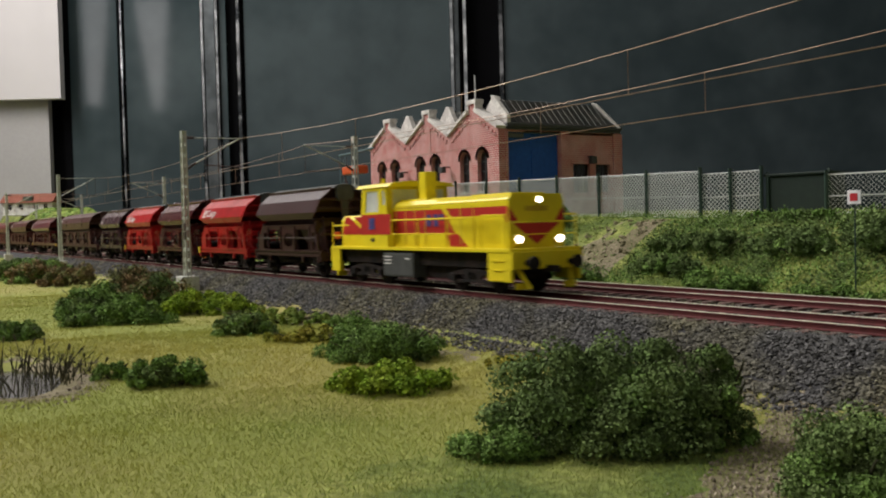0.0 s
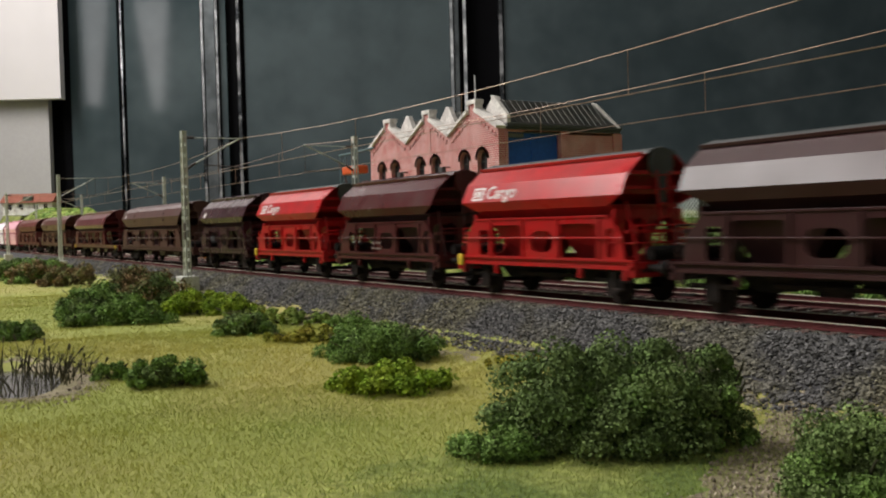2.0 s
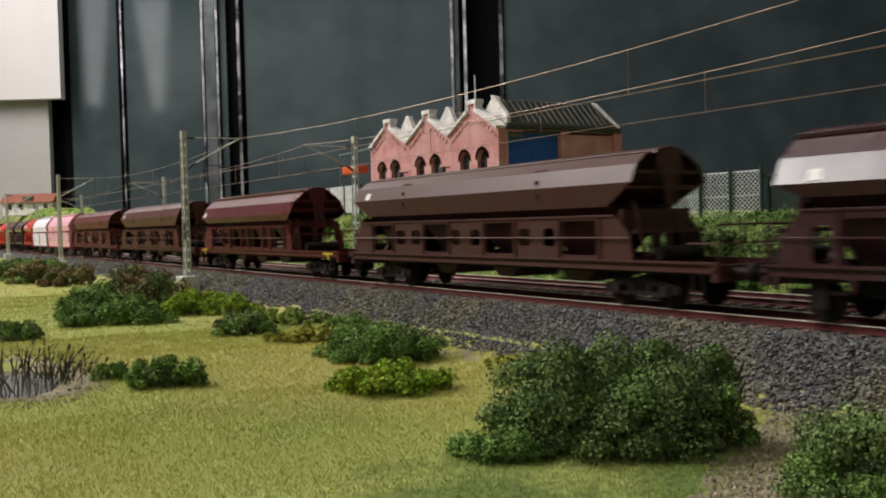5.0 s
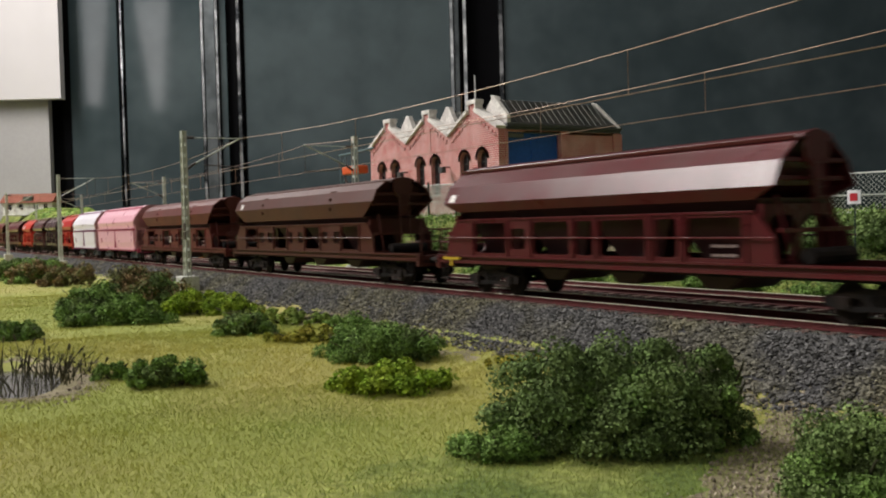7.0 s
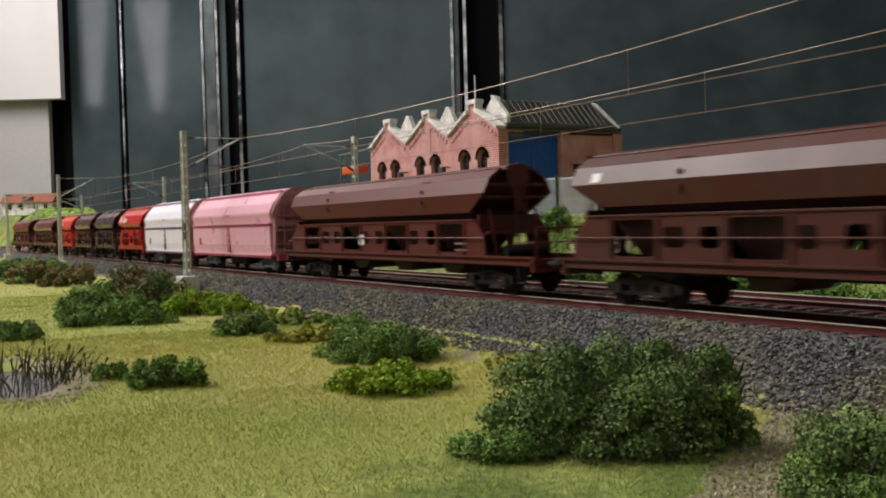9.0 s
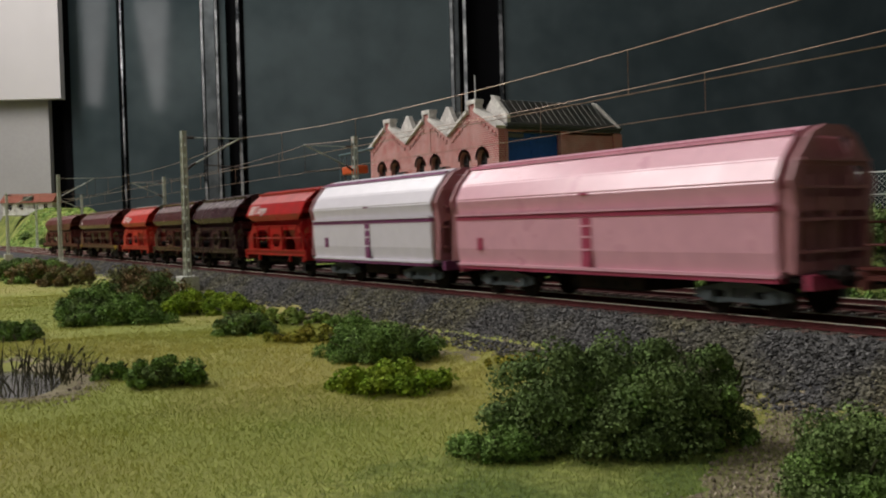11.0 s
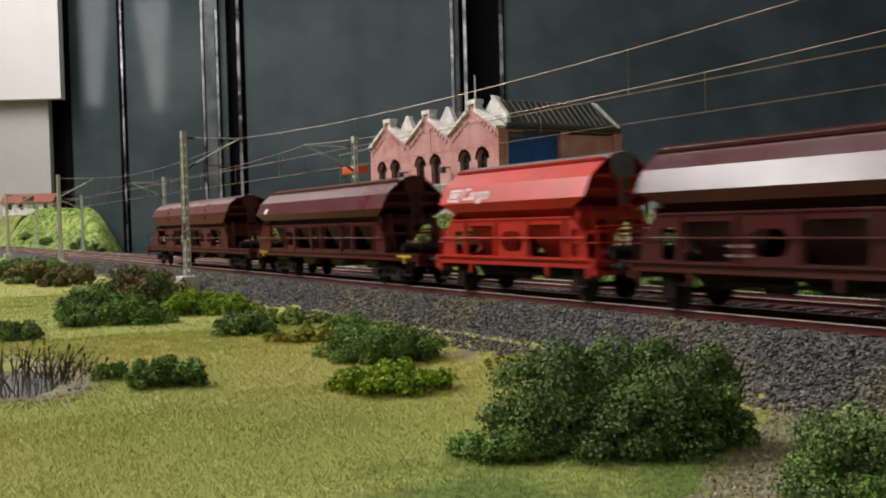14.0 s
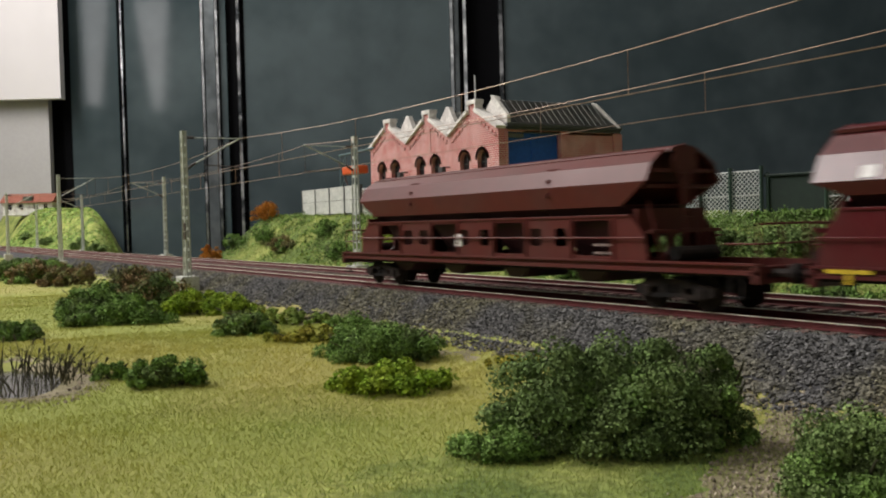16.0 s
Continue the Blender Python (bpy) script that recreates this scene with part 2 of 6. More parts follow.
def wheel(name, at, r, parent, w=0.13):
    ob = thing(name, at)
    bm = bmesh.new()
    m = Matrix.Rotation(math.pi / 2, 4, "X")
    bmesh.ops.create_cone(bm, cap_ends=True, segments=18, radius1=r, radius2=r, depth=w, matrix=m)
    bmesh.ops.create_cone(bm, cap_ends=True, segments=18, radius1=r * 0.55, radius2=r * 0.45, depth=w * 1.5, matrix=m)
    for v in bm.verts:
        v.co *= K
    me = bpy.data.meshes.new(name)
    bm.to_mesh(me)
    bm.free()
    me.materials.append(M["dark"])
    bpy.data.objects.remove(ob)
    ob = new(name, me)
    ob.parent = parent
    ob.location = Vector(at) * K
    return ob


def smooth_step(a, b, x):
    t = np.clip((x - a) / (b - a), 0, 1)
    return t * t * (3 - 2 * t)


def waves(x, y, s, seed=0):
    r = np.random.RandomState(seed)
    z = np.zeros_like(x)
    for i in range(7):
        a, p, k = r.uniform(0, 6.28), r.uniform(0, 6.28), s * (1.0 + 0.55 * i)
        z += np.sin((x * math.cos(a) + y * math.sin(a)) * k + p) / (1 + 0.5 * i)
    return z / 3


# ---- the ground: one sheet, meadow, track bed, bank and plateau ----


def height(x, y):
    x, y = np.asarray(x, float), np.asarray(y, float)
    meadow = -1.42 + 0.10 * waves(x, y, 0.35, 1) + 0.035 * waves(x, y, 1.6, 2)
    pond = np.exp(-(((x + 26.3) / 2.9) ** 2 + ((y - 2.9) / 1.35) ** 2) ** 2)
    meadow = meadow - 0.35 * pond + 0.10 * smooth_step(12.0, 15.0, y)
    bed = -0.75
    z = meadow + (bed - meadow) * smooth_step(14.3, 16.2, y)
    top = 2.3 + np.clip(-28 - x, 0, 48) * 0.0225 + 0.08 * waves(x, y, 0.8, 3)
    right = smooth_step(-92, -78, x)
    bank = -0.75 + (top + 0.75) * smooth_step(24.2, 31.2, y)
    bank = bank + 0.28 * waves(x, y, 1.1, 4) * smooth_step(24.5, 26, y) * (1 - smooth_step(29.5, 31, y))
    hill = -0.75 + (7.6 + np.clip(-190 - x, 0, 150) * 0.03) * smooth_step(25.0, 35.0, y) + 0.35 * waves(x, y, 0.4, 5) * smooth_step(25, 27, y)
    left = np.where(x < -95, 1 - smooth_step(0.188, 0.258, y / np.maximum(-x, 1.0)), 0.0)
    low = -0.75 - 16 * smooth_step(25.2, 28, y)
    far = (low * (1 - left) + hill * left) * (1 - right) + bank * right
    return np.where(y > 24.2, far, z)


def build_ground():
    xs = np.concatenate([np.linspace(-420, -120, 76)[:-1], np.linspace(-120, -50, 100)[:-1], np.linspace(-50, 6, 260)[:-1], np.linspace(6, 40, 30)])
    ys = np.concatenate([np.linspace(-14, 0, 18)[:-1], np.linspace(0, 17, 90)[:-1], np.linspace(17, 24, 14)[:-1], np.linspace(24, 32, 44)[:-1], np.linspace(32, 64, 30)])
    gx, gy = np.meshgrid(xs, ys, indexing="ij")
    gx = np.maximum(gx, -(266 - 0.531 * gy) / 0.847)  # stops short of the cupboards
    verts = np.stack([gx, gy, height(gx, gy)], -1).reshape(-1, 3)
    nx, ny = len(xs), len(ys)
    i, j = np.meshgrid(np.arange(nx - 1), np.arange(ny - 1), indexing="ij")
    a = (i * ny + j).ravel()
    faces = np.stack([a, a + ny, a + ny + 1, a + 1], 1)
    ob = soup("ground", verts, faces, M["ground"])
    me = ob.data
    me.materials.append(M["soil"])
    me.materials.append(M["bank"])
    me.materials.append(M["ballast"])
    cx, cy = verts[faces].mean(1)[:, 0], verts[faces].mean(1)[:, 1]
    w = waves(cx, cy, 0.9, 8) + 0.6 * waves(cx, cy, 2.6, 9)
    idx = np.zeros(len(faces), int)
    idx[(cy > 13.4) & (w > 0.3) & (cy < 15.2)] = 1
    pond = ((cx + 26.0) / 3.7) ** 2 + ((cy - 3.0) / 2.1) ** 2
    idx[(pond < 1.0 + 0.5 * w)] = 1
    idx[(cy > 7.5) & (np.abs(cx + 10.9 - (14.9 - cy) * 0.53) < 0.62 + 0.2 * w)] = 1
    idx[(cx > -12.2 + 1.4 * w) & (cy < 12.5) & (idx == 0)] = 2
    idx[cy > 23.8] = 2
    idx[(cy > 26) & (cy < 30.6) & (cx > -33.4) & (cx < -29.2) & (w > -0.15)] = 1
    idx[(cy > 16) & (cy < 24.2)] = 3
    me.polygons.foreach_set("material_index", idx.astype(np.int32))
    me.polygons.foreach_set("use_smooth", np.ones(len(faces), bool))
    tagged(ob, "model landscape of olive meadow, dry soil and a grassy bank", "ground", kind="structure")


build_ground()


def build_pond():
    bm = bmesh.new()
    vs = []
    for i in range(40):
        a = i / 40 * 2 * math.pi
        r = 1 + 0.08 * math.sin(3 * a + 1) + 0.05 * math.sin(7 * a)
        vs.append(bm.verts.new((-26.3 + 3.0 * r * math.cos(a), 2.9 + 1.4 * r * math.sin(a), -1.60)))
    bm.faces.new(vs)
    ob = part("pond_water", bm, M["water"])
    tagged(ob, "small murky grey-brown pond in the meadow", "pond", kind="structure")


build_pond()

# ---- track bed, rails, sleepers ----
NEAR_END, FAR_END = 30.0, -285.0


def build_bed():
    prof = [(15.0, -1.5), (15.1, -1.16), (TRACK_Y - 1.75, -0.24), (FAR_Y + 1.75, -0.24), (FAR_Y + 3.0, -0.85), (FAR_Y + 3.0, -1.5)]
    bm = prism(prof, FAR_END, NEAR_END)
    ob = part("track_bed", bm, M["ballast"])
    tagged(ob, "dark grey ballast bed carrying two tracks", "ballast bed", kind="structure")


def scatter_stones():
    r = np.random.RandomState(5)
    pts = []
    # slope towards the meadow, shoulder and the strip between the tracks
    for n, x0, x1, y0, y1 in ((34000, -24, 4, 14.9, 17.2), (24000, -60, -24, 14.9, 17.2), (5000, -120, -60, 15.0, 17.2), (5000, -60, 4, 18.75, 21.3), (3500, -60, 4, 17.3, 18.7), (1500, -50, 4, 22.8, 24.4), (2600, -28, 4, 14.25, 15.0)):
        x, y = r.uniform(x0, x1, n), r.uniform(y0, y1, n)
        y = np.where(y < 15.3, y + 0.15 * waves(x, y, 2.0, 11), y)
        sl = np.clip((y - 15.1) / (TRACK_Y - 1.75 - 15.1), 0, 1)
        z = -1.16 + 0.92 * sl
        z = np.where(y < 15.0, height(x, y) + 0.015, z)
        z = np.where(y > 23.7, -0.24 - (y - 23.7) * 0.5, z)
        z = np.where((y > 17.3) & (y < 18.7), z - 0.03, z)
        pts.append(np.stack([x, y, z + r.uniform(-0.02, 0.04, n)], 1))
    p = np.concatenate(pts)
    n = len(p)
    base = np.array([(1, 0, 0), (0, 1, 0), (-1, 0, 0), (0, -1, 0), (0, 0, 1), (0, 0, -1)], float)
    tri = np.array([(0, 1, 4), (1, 2, 4), (2, 3, 4), (3, 0, 4), (1, 0, 5), (2, 1, 5), (3, 2, 5), (0, 3, 5)])
    size = r.uniform(0.035, 0.08, (n, 1, 1)) * (1 + 0.25 * (p[:, 0] < -40))[:, None, None]
    jit = base[None] * r.uniform(0.6, 1.35, (n, 6, 1)) + r.uniform(-0.25, 0.25, (n, 6, 3))
    ang = r.uniform(0, 6.28, n)
    c, s = np.cos(ang)[:, None], np.sin(ang)[:, None]
    jx, jy = jit[..., 0] * c - jit[..., 1] * s, jit[..., 0] * s + jit[..., 1] * c
    tilt = r.uniform(-0.7, 0.7, n)[:, None]
    jz = jit[..., 2] * np.cos(tilt) + jx * np.sin(tilt)
    jx = jx * np.cos(tilt) - jit[..., 2] * np.sin(tilt)
    v = np.stack([jx, jy, jz * 0.8], -1) * size + p[:, None, :]
    f = tri[None] + (np.arange(n) * 6)[:, None, None]
    ob = soup("ballast_stones", v.reshape(-1, 3), f.reshape(-1, 3), M["stone"])
    tagged(ob, "loose dark grey ballast stones beside the rails", "ballast", kind="stuff")


def build_track(y0, name):
    top = thing(name, (0, y0, 0), label="rust-brown railway track, glint of its worn rail heads painted pale", category="track", group="tracks", kind="structure")
    for s in (-1, 1):
        yc = s * 0.7525
        prof = [(yc - 0.07, -0.17), (yc + 0.07, -0.17), (yc + 0.07, -0.15), (yc + 0.015, -0.12), (yc + 0.015, -0.05), (yc + 0.035, -0.04), (yc + 0.035, -0.006), (yc - 0.035, -0.006), (yc - 0.035, -0.04), (yc - 0.015, -0.05), (yc - 0.015, -0.12), (yc - 0.07, -0.15)]
        rail = part("rail", prism(prof, FAR_END, NEAR_END), M["rail"], top)
        bm = bmesh.new()
        for x0, x1 in ((FAR_END, -12.45), (-12.38, NEAR_END)) if s > 0 and y0 < 20 else ((FAR_END, NEAR_END),):
            box(bm, (x0, yc - 0.037, -0.006), (x1, yc + 0.037, 0.006))
        part("rail_head", bm, M["railtop"], rail, "worn rail head with its glint painted pale")
    me = None
    x = 5.0
    for i in range(290):
        if me is None:
            bm = boxes(((-0.12, -1.25, -0.30), (0.12, 1.25, -0.165)), bevel=0.015)
            ob = part("sleeper", bm, M["sleeper"], top)
            me = ob.data
        else:
            ob = new("sleeper", me)
            ob.parent = top
        ob.location = ((x + random.uniform(-0.02, 0.02)) * K, random.uniform(-0.03, 0.03) * K, 0)
        x -= 0.62
    return top


build_bed()
scatter_stones()
build_track(TRACK_Y, "railway_track")
build_track(FAR_Y, "railway_track")

# ---- the hall round the layout and the cupboard doors behind it ----
DOORS = 270.0


def back(u, w, z):
    """A point u to the right along the cupboard front, w towards the layout, z up."""
    p = fwd * (DOORS - w) + side * u
    return (p.x, p.y, z)


def back_box(u0, u1, z0, z1, w0, w1, bm=None, lean=0.0):
    bm = bm or bmesh.new()
    vs = [bm.verts.new(back(u + lean * (z - 2.3), w, z)) for u in (u0, u1) for w in (w0, w1) for z in (z0, z1)]
    for f in ((0, 1, 3, 2), (4, 6, 7, 5), (0, 4, 5, 1), (2, 3, 7, 6), (0, 2, 6, 4), (1, 5, 7, 3)):
        bm.faces.new([vs[i] for i in f])
    return bm


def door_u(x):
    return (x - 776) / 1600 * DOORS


def build_back():
    lean = 0.0
    # Near-black colour stands in for the shade in the gaps between doors.
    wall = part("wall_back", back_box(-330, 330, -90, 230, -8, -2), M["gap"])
    tagged(wall, "near-black wall with the shade of the cupboard gaps put into its colour", "wall", kind="structure")
    row = thing("cupboard", back(0, 0, 0), label="row of tall dark teal glossy cupboards with bright edge strips", category="cupboard")
    row.matrix_world = Matrix.Identity(4)
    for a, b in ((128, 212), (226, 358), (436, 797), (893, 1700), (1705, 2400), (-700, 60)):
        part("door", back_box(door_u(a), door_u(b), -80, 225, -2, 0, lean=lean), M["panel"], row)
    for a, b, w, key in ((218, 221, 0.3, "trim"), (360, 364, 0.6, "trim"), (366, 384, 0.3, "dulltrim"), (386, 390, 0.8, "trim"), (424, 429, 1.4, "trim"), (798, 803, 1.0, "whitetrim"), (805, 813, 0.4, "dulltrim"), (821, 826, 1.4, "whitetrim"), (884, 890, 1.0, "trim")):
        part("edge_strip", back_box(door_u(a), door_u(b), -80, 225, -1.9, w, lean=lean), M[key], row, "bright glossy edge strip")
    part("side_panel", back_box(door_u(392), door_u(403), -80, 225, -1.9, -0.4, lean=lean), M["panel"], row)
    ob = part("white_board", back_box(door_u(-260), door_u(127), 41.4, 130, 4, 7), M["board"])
    tagged(ob, "large plain white board hung before the cupboards", "board")
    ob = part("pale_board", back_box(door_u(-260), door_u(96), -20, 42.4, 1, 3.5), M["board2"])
    tagged(ob, "pale grey board standing below a white board", "board")
    # the rest of the hall
    rest = [("wall_left", -335, -330, -90, 230, -150, 400), ("wall_right", 330, 335, -90, 230, -150, 400), ("wall_front", -335, 335, -90, 230, 400, 406)]
    for n, a, b, z0, z1, w0, w1 in rest:
        tagged(part(n, back_box(a, b, z0, z1, w0, w1), M["hall"]), "plain grey hall wall", "wall", kind="structure")
    tagged(part("ceiling", back_box(-335, 335, 230, 235, -10, 406), M["hall"]), "plain grey hall ceiling", "ceiling", kind="structure")
    tagged(part("floor", back_box(-335, 335, -95, -90, -10, 406), M["hallfloor"]), "dark hall floor", "floor", kind="structure")


build_back()


def hall_window(u0, u1, t0, t1, z0, z1):
    """A bright tall window of the hall, narrower at its foot; it mirrors in the cupboard doors."""
    bm = bmesh.new()
    vs = [bm.verts.new(back(u, w, z)) for w in (396, 399) for u, z in ((t0, z0), (t1, z0), (u1, z1), (u0, z1))]
    for f in ((0, 1, 2, 3), (7, 6, 5, 4), (0, 4, 5, 1), (1, 5, 6, 2), (2, 6, 7, 3), (3, 7, 4, 0)):
        bm.faces.new([vs[i] for i in f])
    ob = part("window_1", bm, M["window_light"])
    tagged(ob, "bright narrow window in the far hall wall", "window", kind="structure")


hall_window(-222, -197, -209, -204, 92, 172)
hall_window(-260, -241, -258, -249, 96, 180)

def layout_table():
    top = thing("layout_table", (0, 0, -20), label="plain wooden table carrying the model landscape", category="table")
    wood = material("plain_table_wood", (0.30, 0.21, 0.13), 0.7, vary=0.2, scale=60)
    part("tabletop", boxes(((-255, -13, 0), (38, 62, 1.5))), wood, top)
    part("apron", boxes(((-255, -13.6, 0), (38, -13, 18))), wood, top)
    for x in (-245, -150, -60, 30):
        for y in (-10, 58):
            part("leg", boxes(((x - 2.5, y - 2.5, -70), (x + 2.5, y + 2.5, 0))), wood, top)


layout_table()

# ---- brick works hall with three gables ----


def works_hall():
    x0, x1, y0, y1 = -70.6, -51.4, 37.0, 48.2
    z0 = 2.4
    top = thing("brick_works_hall", ((x0 + x1) / 2, y0, z0), label="red brick works hall with three white-coped gables and blue gate", category="factory building")
    ox, oy = (x0 + x1) / 2, y0
    ln = x1 - x0
    bay = ln / 3
    eave, peak, shoulder = 6.5, 8.45, 8.0

    def put(u, v, w):
        return (u, w, v)
    out = [(-ln / 2, 0), (ln / 2, 0)]
    for k in (2, 1, 0):
        c = -ln / 2 + bay * (k + 0.5)
        out += [(c + bay * 0.5, eave - (0 if k == 2 else 0.0)), (c + 0.42, shoulder), (c + 0.42, peak + 0.3), (c - 0.42, peak + 0.3), (c - 0.42, shoulder)]
    out += [(-ln / 2, eave)]
    holes = []
    for k in range(3):
        c = -ln / 2 + bay * (k + 0.5)
        for d in (-1.15, 1.15):
            holes.append(arch(c + d - 0.62, c + d + 0.62, 2.2, 5.15))
    front = part("front_wall", plate(out, holes, 0.5, put), M["brick"], top)
    for k in range(3):
        c = -ln / 2 + bay * (k + 0.5)
        for d in (-1.15, 1.15):
            a = arch(c + d - 0.62, c + d + 0.62, 2.2, 5.15)
            win = part("window", plate(a, [], 0.06, lambda u, v, w: (u, 0.34 + w, v)), M["glass"], front, "dark arched window with iron bars")
            bars = boxes(((c + d - 0.03, 0.27, 2.2), (c + d + 0.03, 0.33, 5.1)), *[((c + d - 0.6, 0.27, z), (c + d + 0.6, 0.33, z + 0.05)) for z in (2.9, 3.6, 4.3)])
            part("glazing_bar", bars, M["iron"], win)
            part("sill", boxes(((c + d - 0.72, -0.1, 2.06), (c + d + 0.72, 0.3, 2.2)), bevel=0.03), M["coping"], win, "white stone sill")
            ring = arch(c + d - 0.85, c + d + 0.85, 3.6, 5.4)
            inner = arch(c + d - 0.64, c + d + 0.64, 3.6, 5.17)
            bm = bmesh.new()
            n = len(ring)
            qa = [(bm.verts.new((ring[i][0], -0.05, ring[i][1])), bm.verts.new((inner[i][0], -0.05, inner[i][1]))) for i in range(2, n)]
            for (p0, p1), (p2, p3) in zip(qa[:-1], qa[1:]):
                bm.faces.new((p0, p2, p3, p1))
            bmesh.ops.solidify(bm, geom=bm.faces[:], thickness=0.06)
            part("arch_ring", bm, M["brick"], win)
        # brick relief under the gable
        for i in range(6):
            for s in (-1, 1):
                u = c + s * (2.75 - 0.42 * i)
                part("relief", boxes(((u - 0.18, -0.07, eave - 0.45 + 0.24 * i), (u + 0.18, 0.01, eave - 0.2 + 0.24 * i))), M["brick"], front)
        # copings
        for s in (-1, 1):
            a, b = Vector((c + s * bay * 0.5, 0, eave)), Vector((c + s * 0.42, 0, shoulder))
            d = (b - a).normalized()
            nrm = Vector((-d.z, 0, d.x)) * (1 if s < 0 else -1)
            bm = bmesh.new()
            vs = [bm.verts.new(p + Vector((0, w, 0))) for w in (-0.22, 0.72) for p in (a, b, b + nrm * 0.22, a + nrm * 0.22)]
            for f in ((0, 1, 2, 3), (7, 6, 5, 4), (0, 4, 5, 1), (1, 5, 6, 2), (2, 6, 7, 3), (3, 7, 4, 0)):
                bm.faces.new([vs[i] for i in f])
            part("coping", bm, M["coping"], front, "white stone coping")
        part("gable_cap", boxes(((c - 0.60, -0.12, peak + 0.1), (c + 0.60, 0.62, peak + 0.42)), ((c - 0.56, -0.10, shoulder - 0.15), (c - 0.40, 0.56, peak + 0.1)), ((c + 0.40, -0.10, shoulder - 0.15), (c + 0.56, 0.56, peak + 0.1)), bevel=0.03), M["coping"], front, "white gable cap")
    dep = y1 - y0
    # saw roofs behind each gable
    for k in range(3):
        c = -ln / 2 + bay * (k + 0.5)
        bm = bmesh.new()
        prof = [(c - bay / 2, eave - 0.1), (c, shoulder + 0.85), (c + bay / 2, eave - 0.1), (c + bay / 2, eave - 0.25), (c - bay / 2, eave - 0.25)]
        part('gutter_deck', boxes(((c - bay / 2, 0.5, eave - 0.6), (c + bay / 2, 2.2, eave - 0.3))), M['roof'], top)
        a = [bm.verts.new((u, 2.2, v)) for u, v in prof]
        b = [bm.verts.new((u, dep, v)) for u, v in prof]
        bm.faces.new(a)
        bm.faces.new(b[::-1])
        for i in range(5):
            bm.faces.new((a[i], b[i], b[(i + 1) % 5], a[(i + 1) % 5]))
        roof = part("roof", bm, M["roof"], top, "dark ribbed sheet roof")
        for i in range(17):
            w = 2.6 + i * (dep - 3.2) / 16
            for s in (-1, 1):
                part("roof_rib", rods(((c + s * bay / 2, w, eave - 0.05), (c, w, shoulder + 0.88), 0.05), seg=4), M["roof"], roof)
        # white raised verges between front wall and roof
        bm = plate([(c - 1.9, eave - 0.3), (c + 1.7, eave - 0.3), (c + 1.7, eave + 0.5), (c + 0.25, shoulder + 1.2), (c - 0.1, shoulder + 1.25), (c - 1.9, eave + 0.9)], [], 0.4, lambda u, v, w: (u, 1.9 + w, v))
        part("verge", bm, M["coping"], roof, "white roof parapet")
    # right-hand side wall with the gate
    X = ln / 2
    top_z = 6.95
    w1 = [(6.7, 2.0), (8.3, 2.0), (8.3, 4.1), (6.7, 4.1)]
    w2 = [(8.9, 2.0), (10.3, 2.0), (10.3, 4.1), (8.9, 4.1)]
    sidewall = part("side_wall", plate([(0.5, 0), (0.75, 0.0), (0.75, 6.3), (5.5, 6.3), (5.5, 0.0), (dep, 0), (dep, top_z - 0.3), (0.5, top_z - 0.3)], [w1, w2], 0.45, lambda u, v, w: (X - w, u, v)), M["brick"], top)
    leaf = part("gate", boxes(((X - 0.40, 0.75, 0.0), (X - 0.32, 3.10, 6.3)), ((X - 0.40, 3.14, 0), (X - 0.32, 5.5, 6.3)), bevel=0.02), M["blue"], top, "tall blue double gate")
    part("gate_frame", boxes(((X - 0.33, 0.75, 2.9), (X - 0.27, 5.5, 3.0)), ((X - 0.33, 3.08, 0), (X - 0.27, 3.16, 6.3)), ((X - 0.33, 0.75, 6.2), (X - 0.27, 5.5, 6.3))), M["blue"], leaf)
    for w in (w1, w2):
        win = part("window", boxes(((X - 0.36, w[0][0], 2.0), (X - 0.30, w[1][0], 4.1))), M["glass"], sidewall, "dark square window")
        part("window_frame", boxes(*[((X - 0.3, w[0][0] + (w[1][0] - w[0][0]) * i / 3 - 0.03, 2.0), (X - 0.25, w[0][0] + (w[1][0] - w[0][0]) * i / 3 + 0.03, 4.1)) for i in range(4)], ((X - 0.3, w[0][0], 3.0), (X - 0.25, w[1][0], 3.06))), M["iron"], win)
        part("lintel", boxes(((X - 0.02, w[0][0] - 0.15, 4.1), (X + 0.06, w[1][0] + 0.15, 4.35))), M["brick"], win)
    part("cornice", boxes(((X - 0.5, 0.6, top_z - 0.3), (X + 0.25, dep + 0.2, top_z - 0.05)), ((X - 0.45, 0.6, top_z - 0.5), (X + 0.12, dep + 0.1, top_z - 0.3)), bevel=0.03), M["tank"], top, "dark grey top_zs gutter")
    for y in (0.0, 5.5, dep - 0.6):
        part("pilaster", boxes(((X - 0.02, y + (0.02 if y else 0.5) - 0.0, 0), (X + 0.12, y + (0.72 if y else 0.74), top_z - 0.5))), M["brick"], sidewall)
    # large roof slope over the gate wall with white end verges
    bm = bmesh.new()
    vs = [bm.verts.new(p) for p in ((X + 0.1, 0.7, top_z - 0.02), (X + 0.1, dep, top_z - 0.02), (X - 1.6, dep - 0.95, 8.75), (X - 1.6, 0.7, 8.75))]
    bm.faces.new(vs)
    bmesh.ops.solidify(bm, geom=bm.faces[:], thickness=0.12)
    slope = part("roof", bm, M["roof"], top, "dark ribbed sheet roof")
    for i in range(18):
        y = 1.0 + i * (dep - 1.6) / 17
        part("roof_rib", rods(((X + 0.12, y, top_z + 0.03), (X - 1.58, min(y, dep - 1.1), 8.80), 0.035), seg=4), M["roof"], slope)
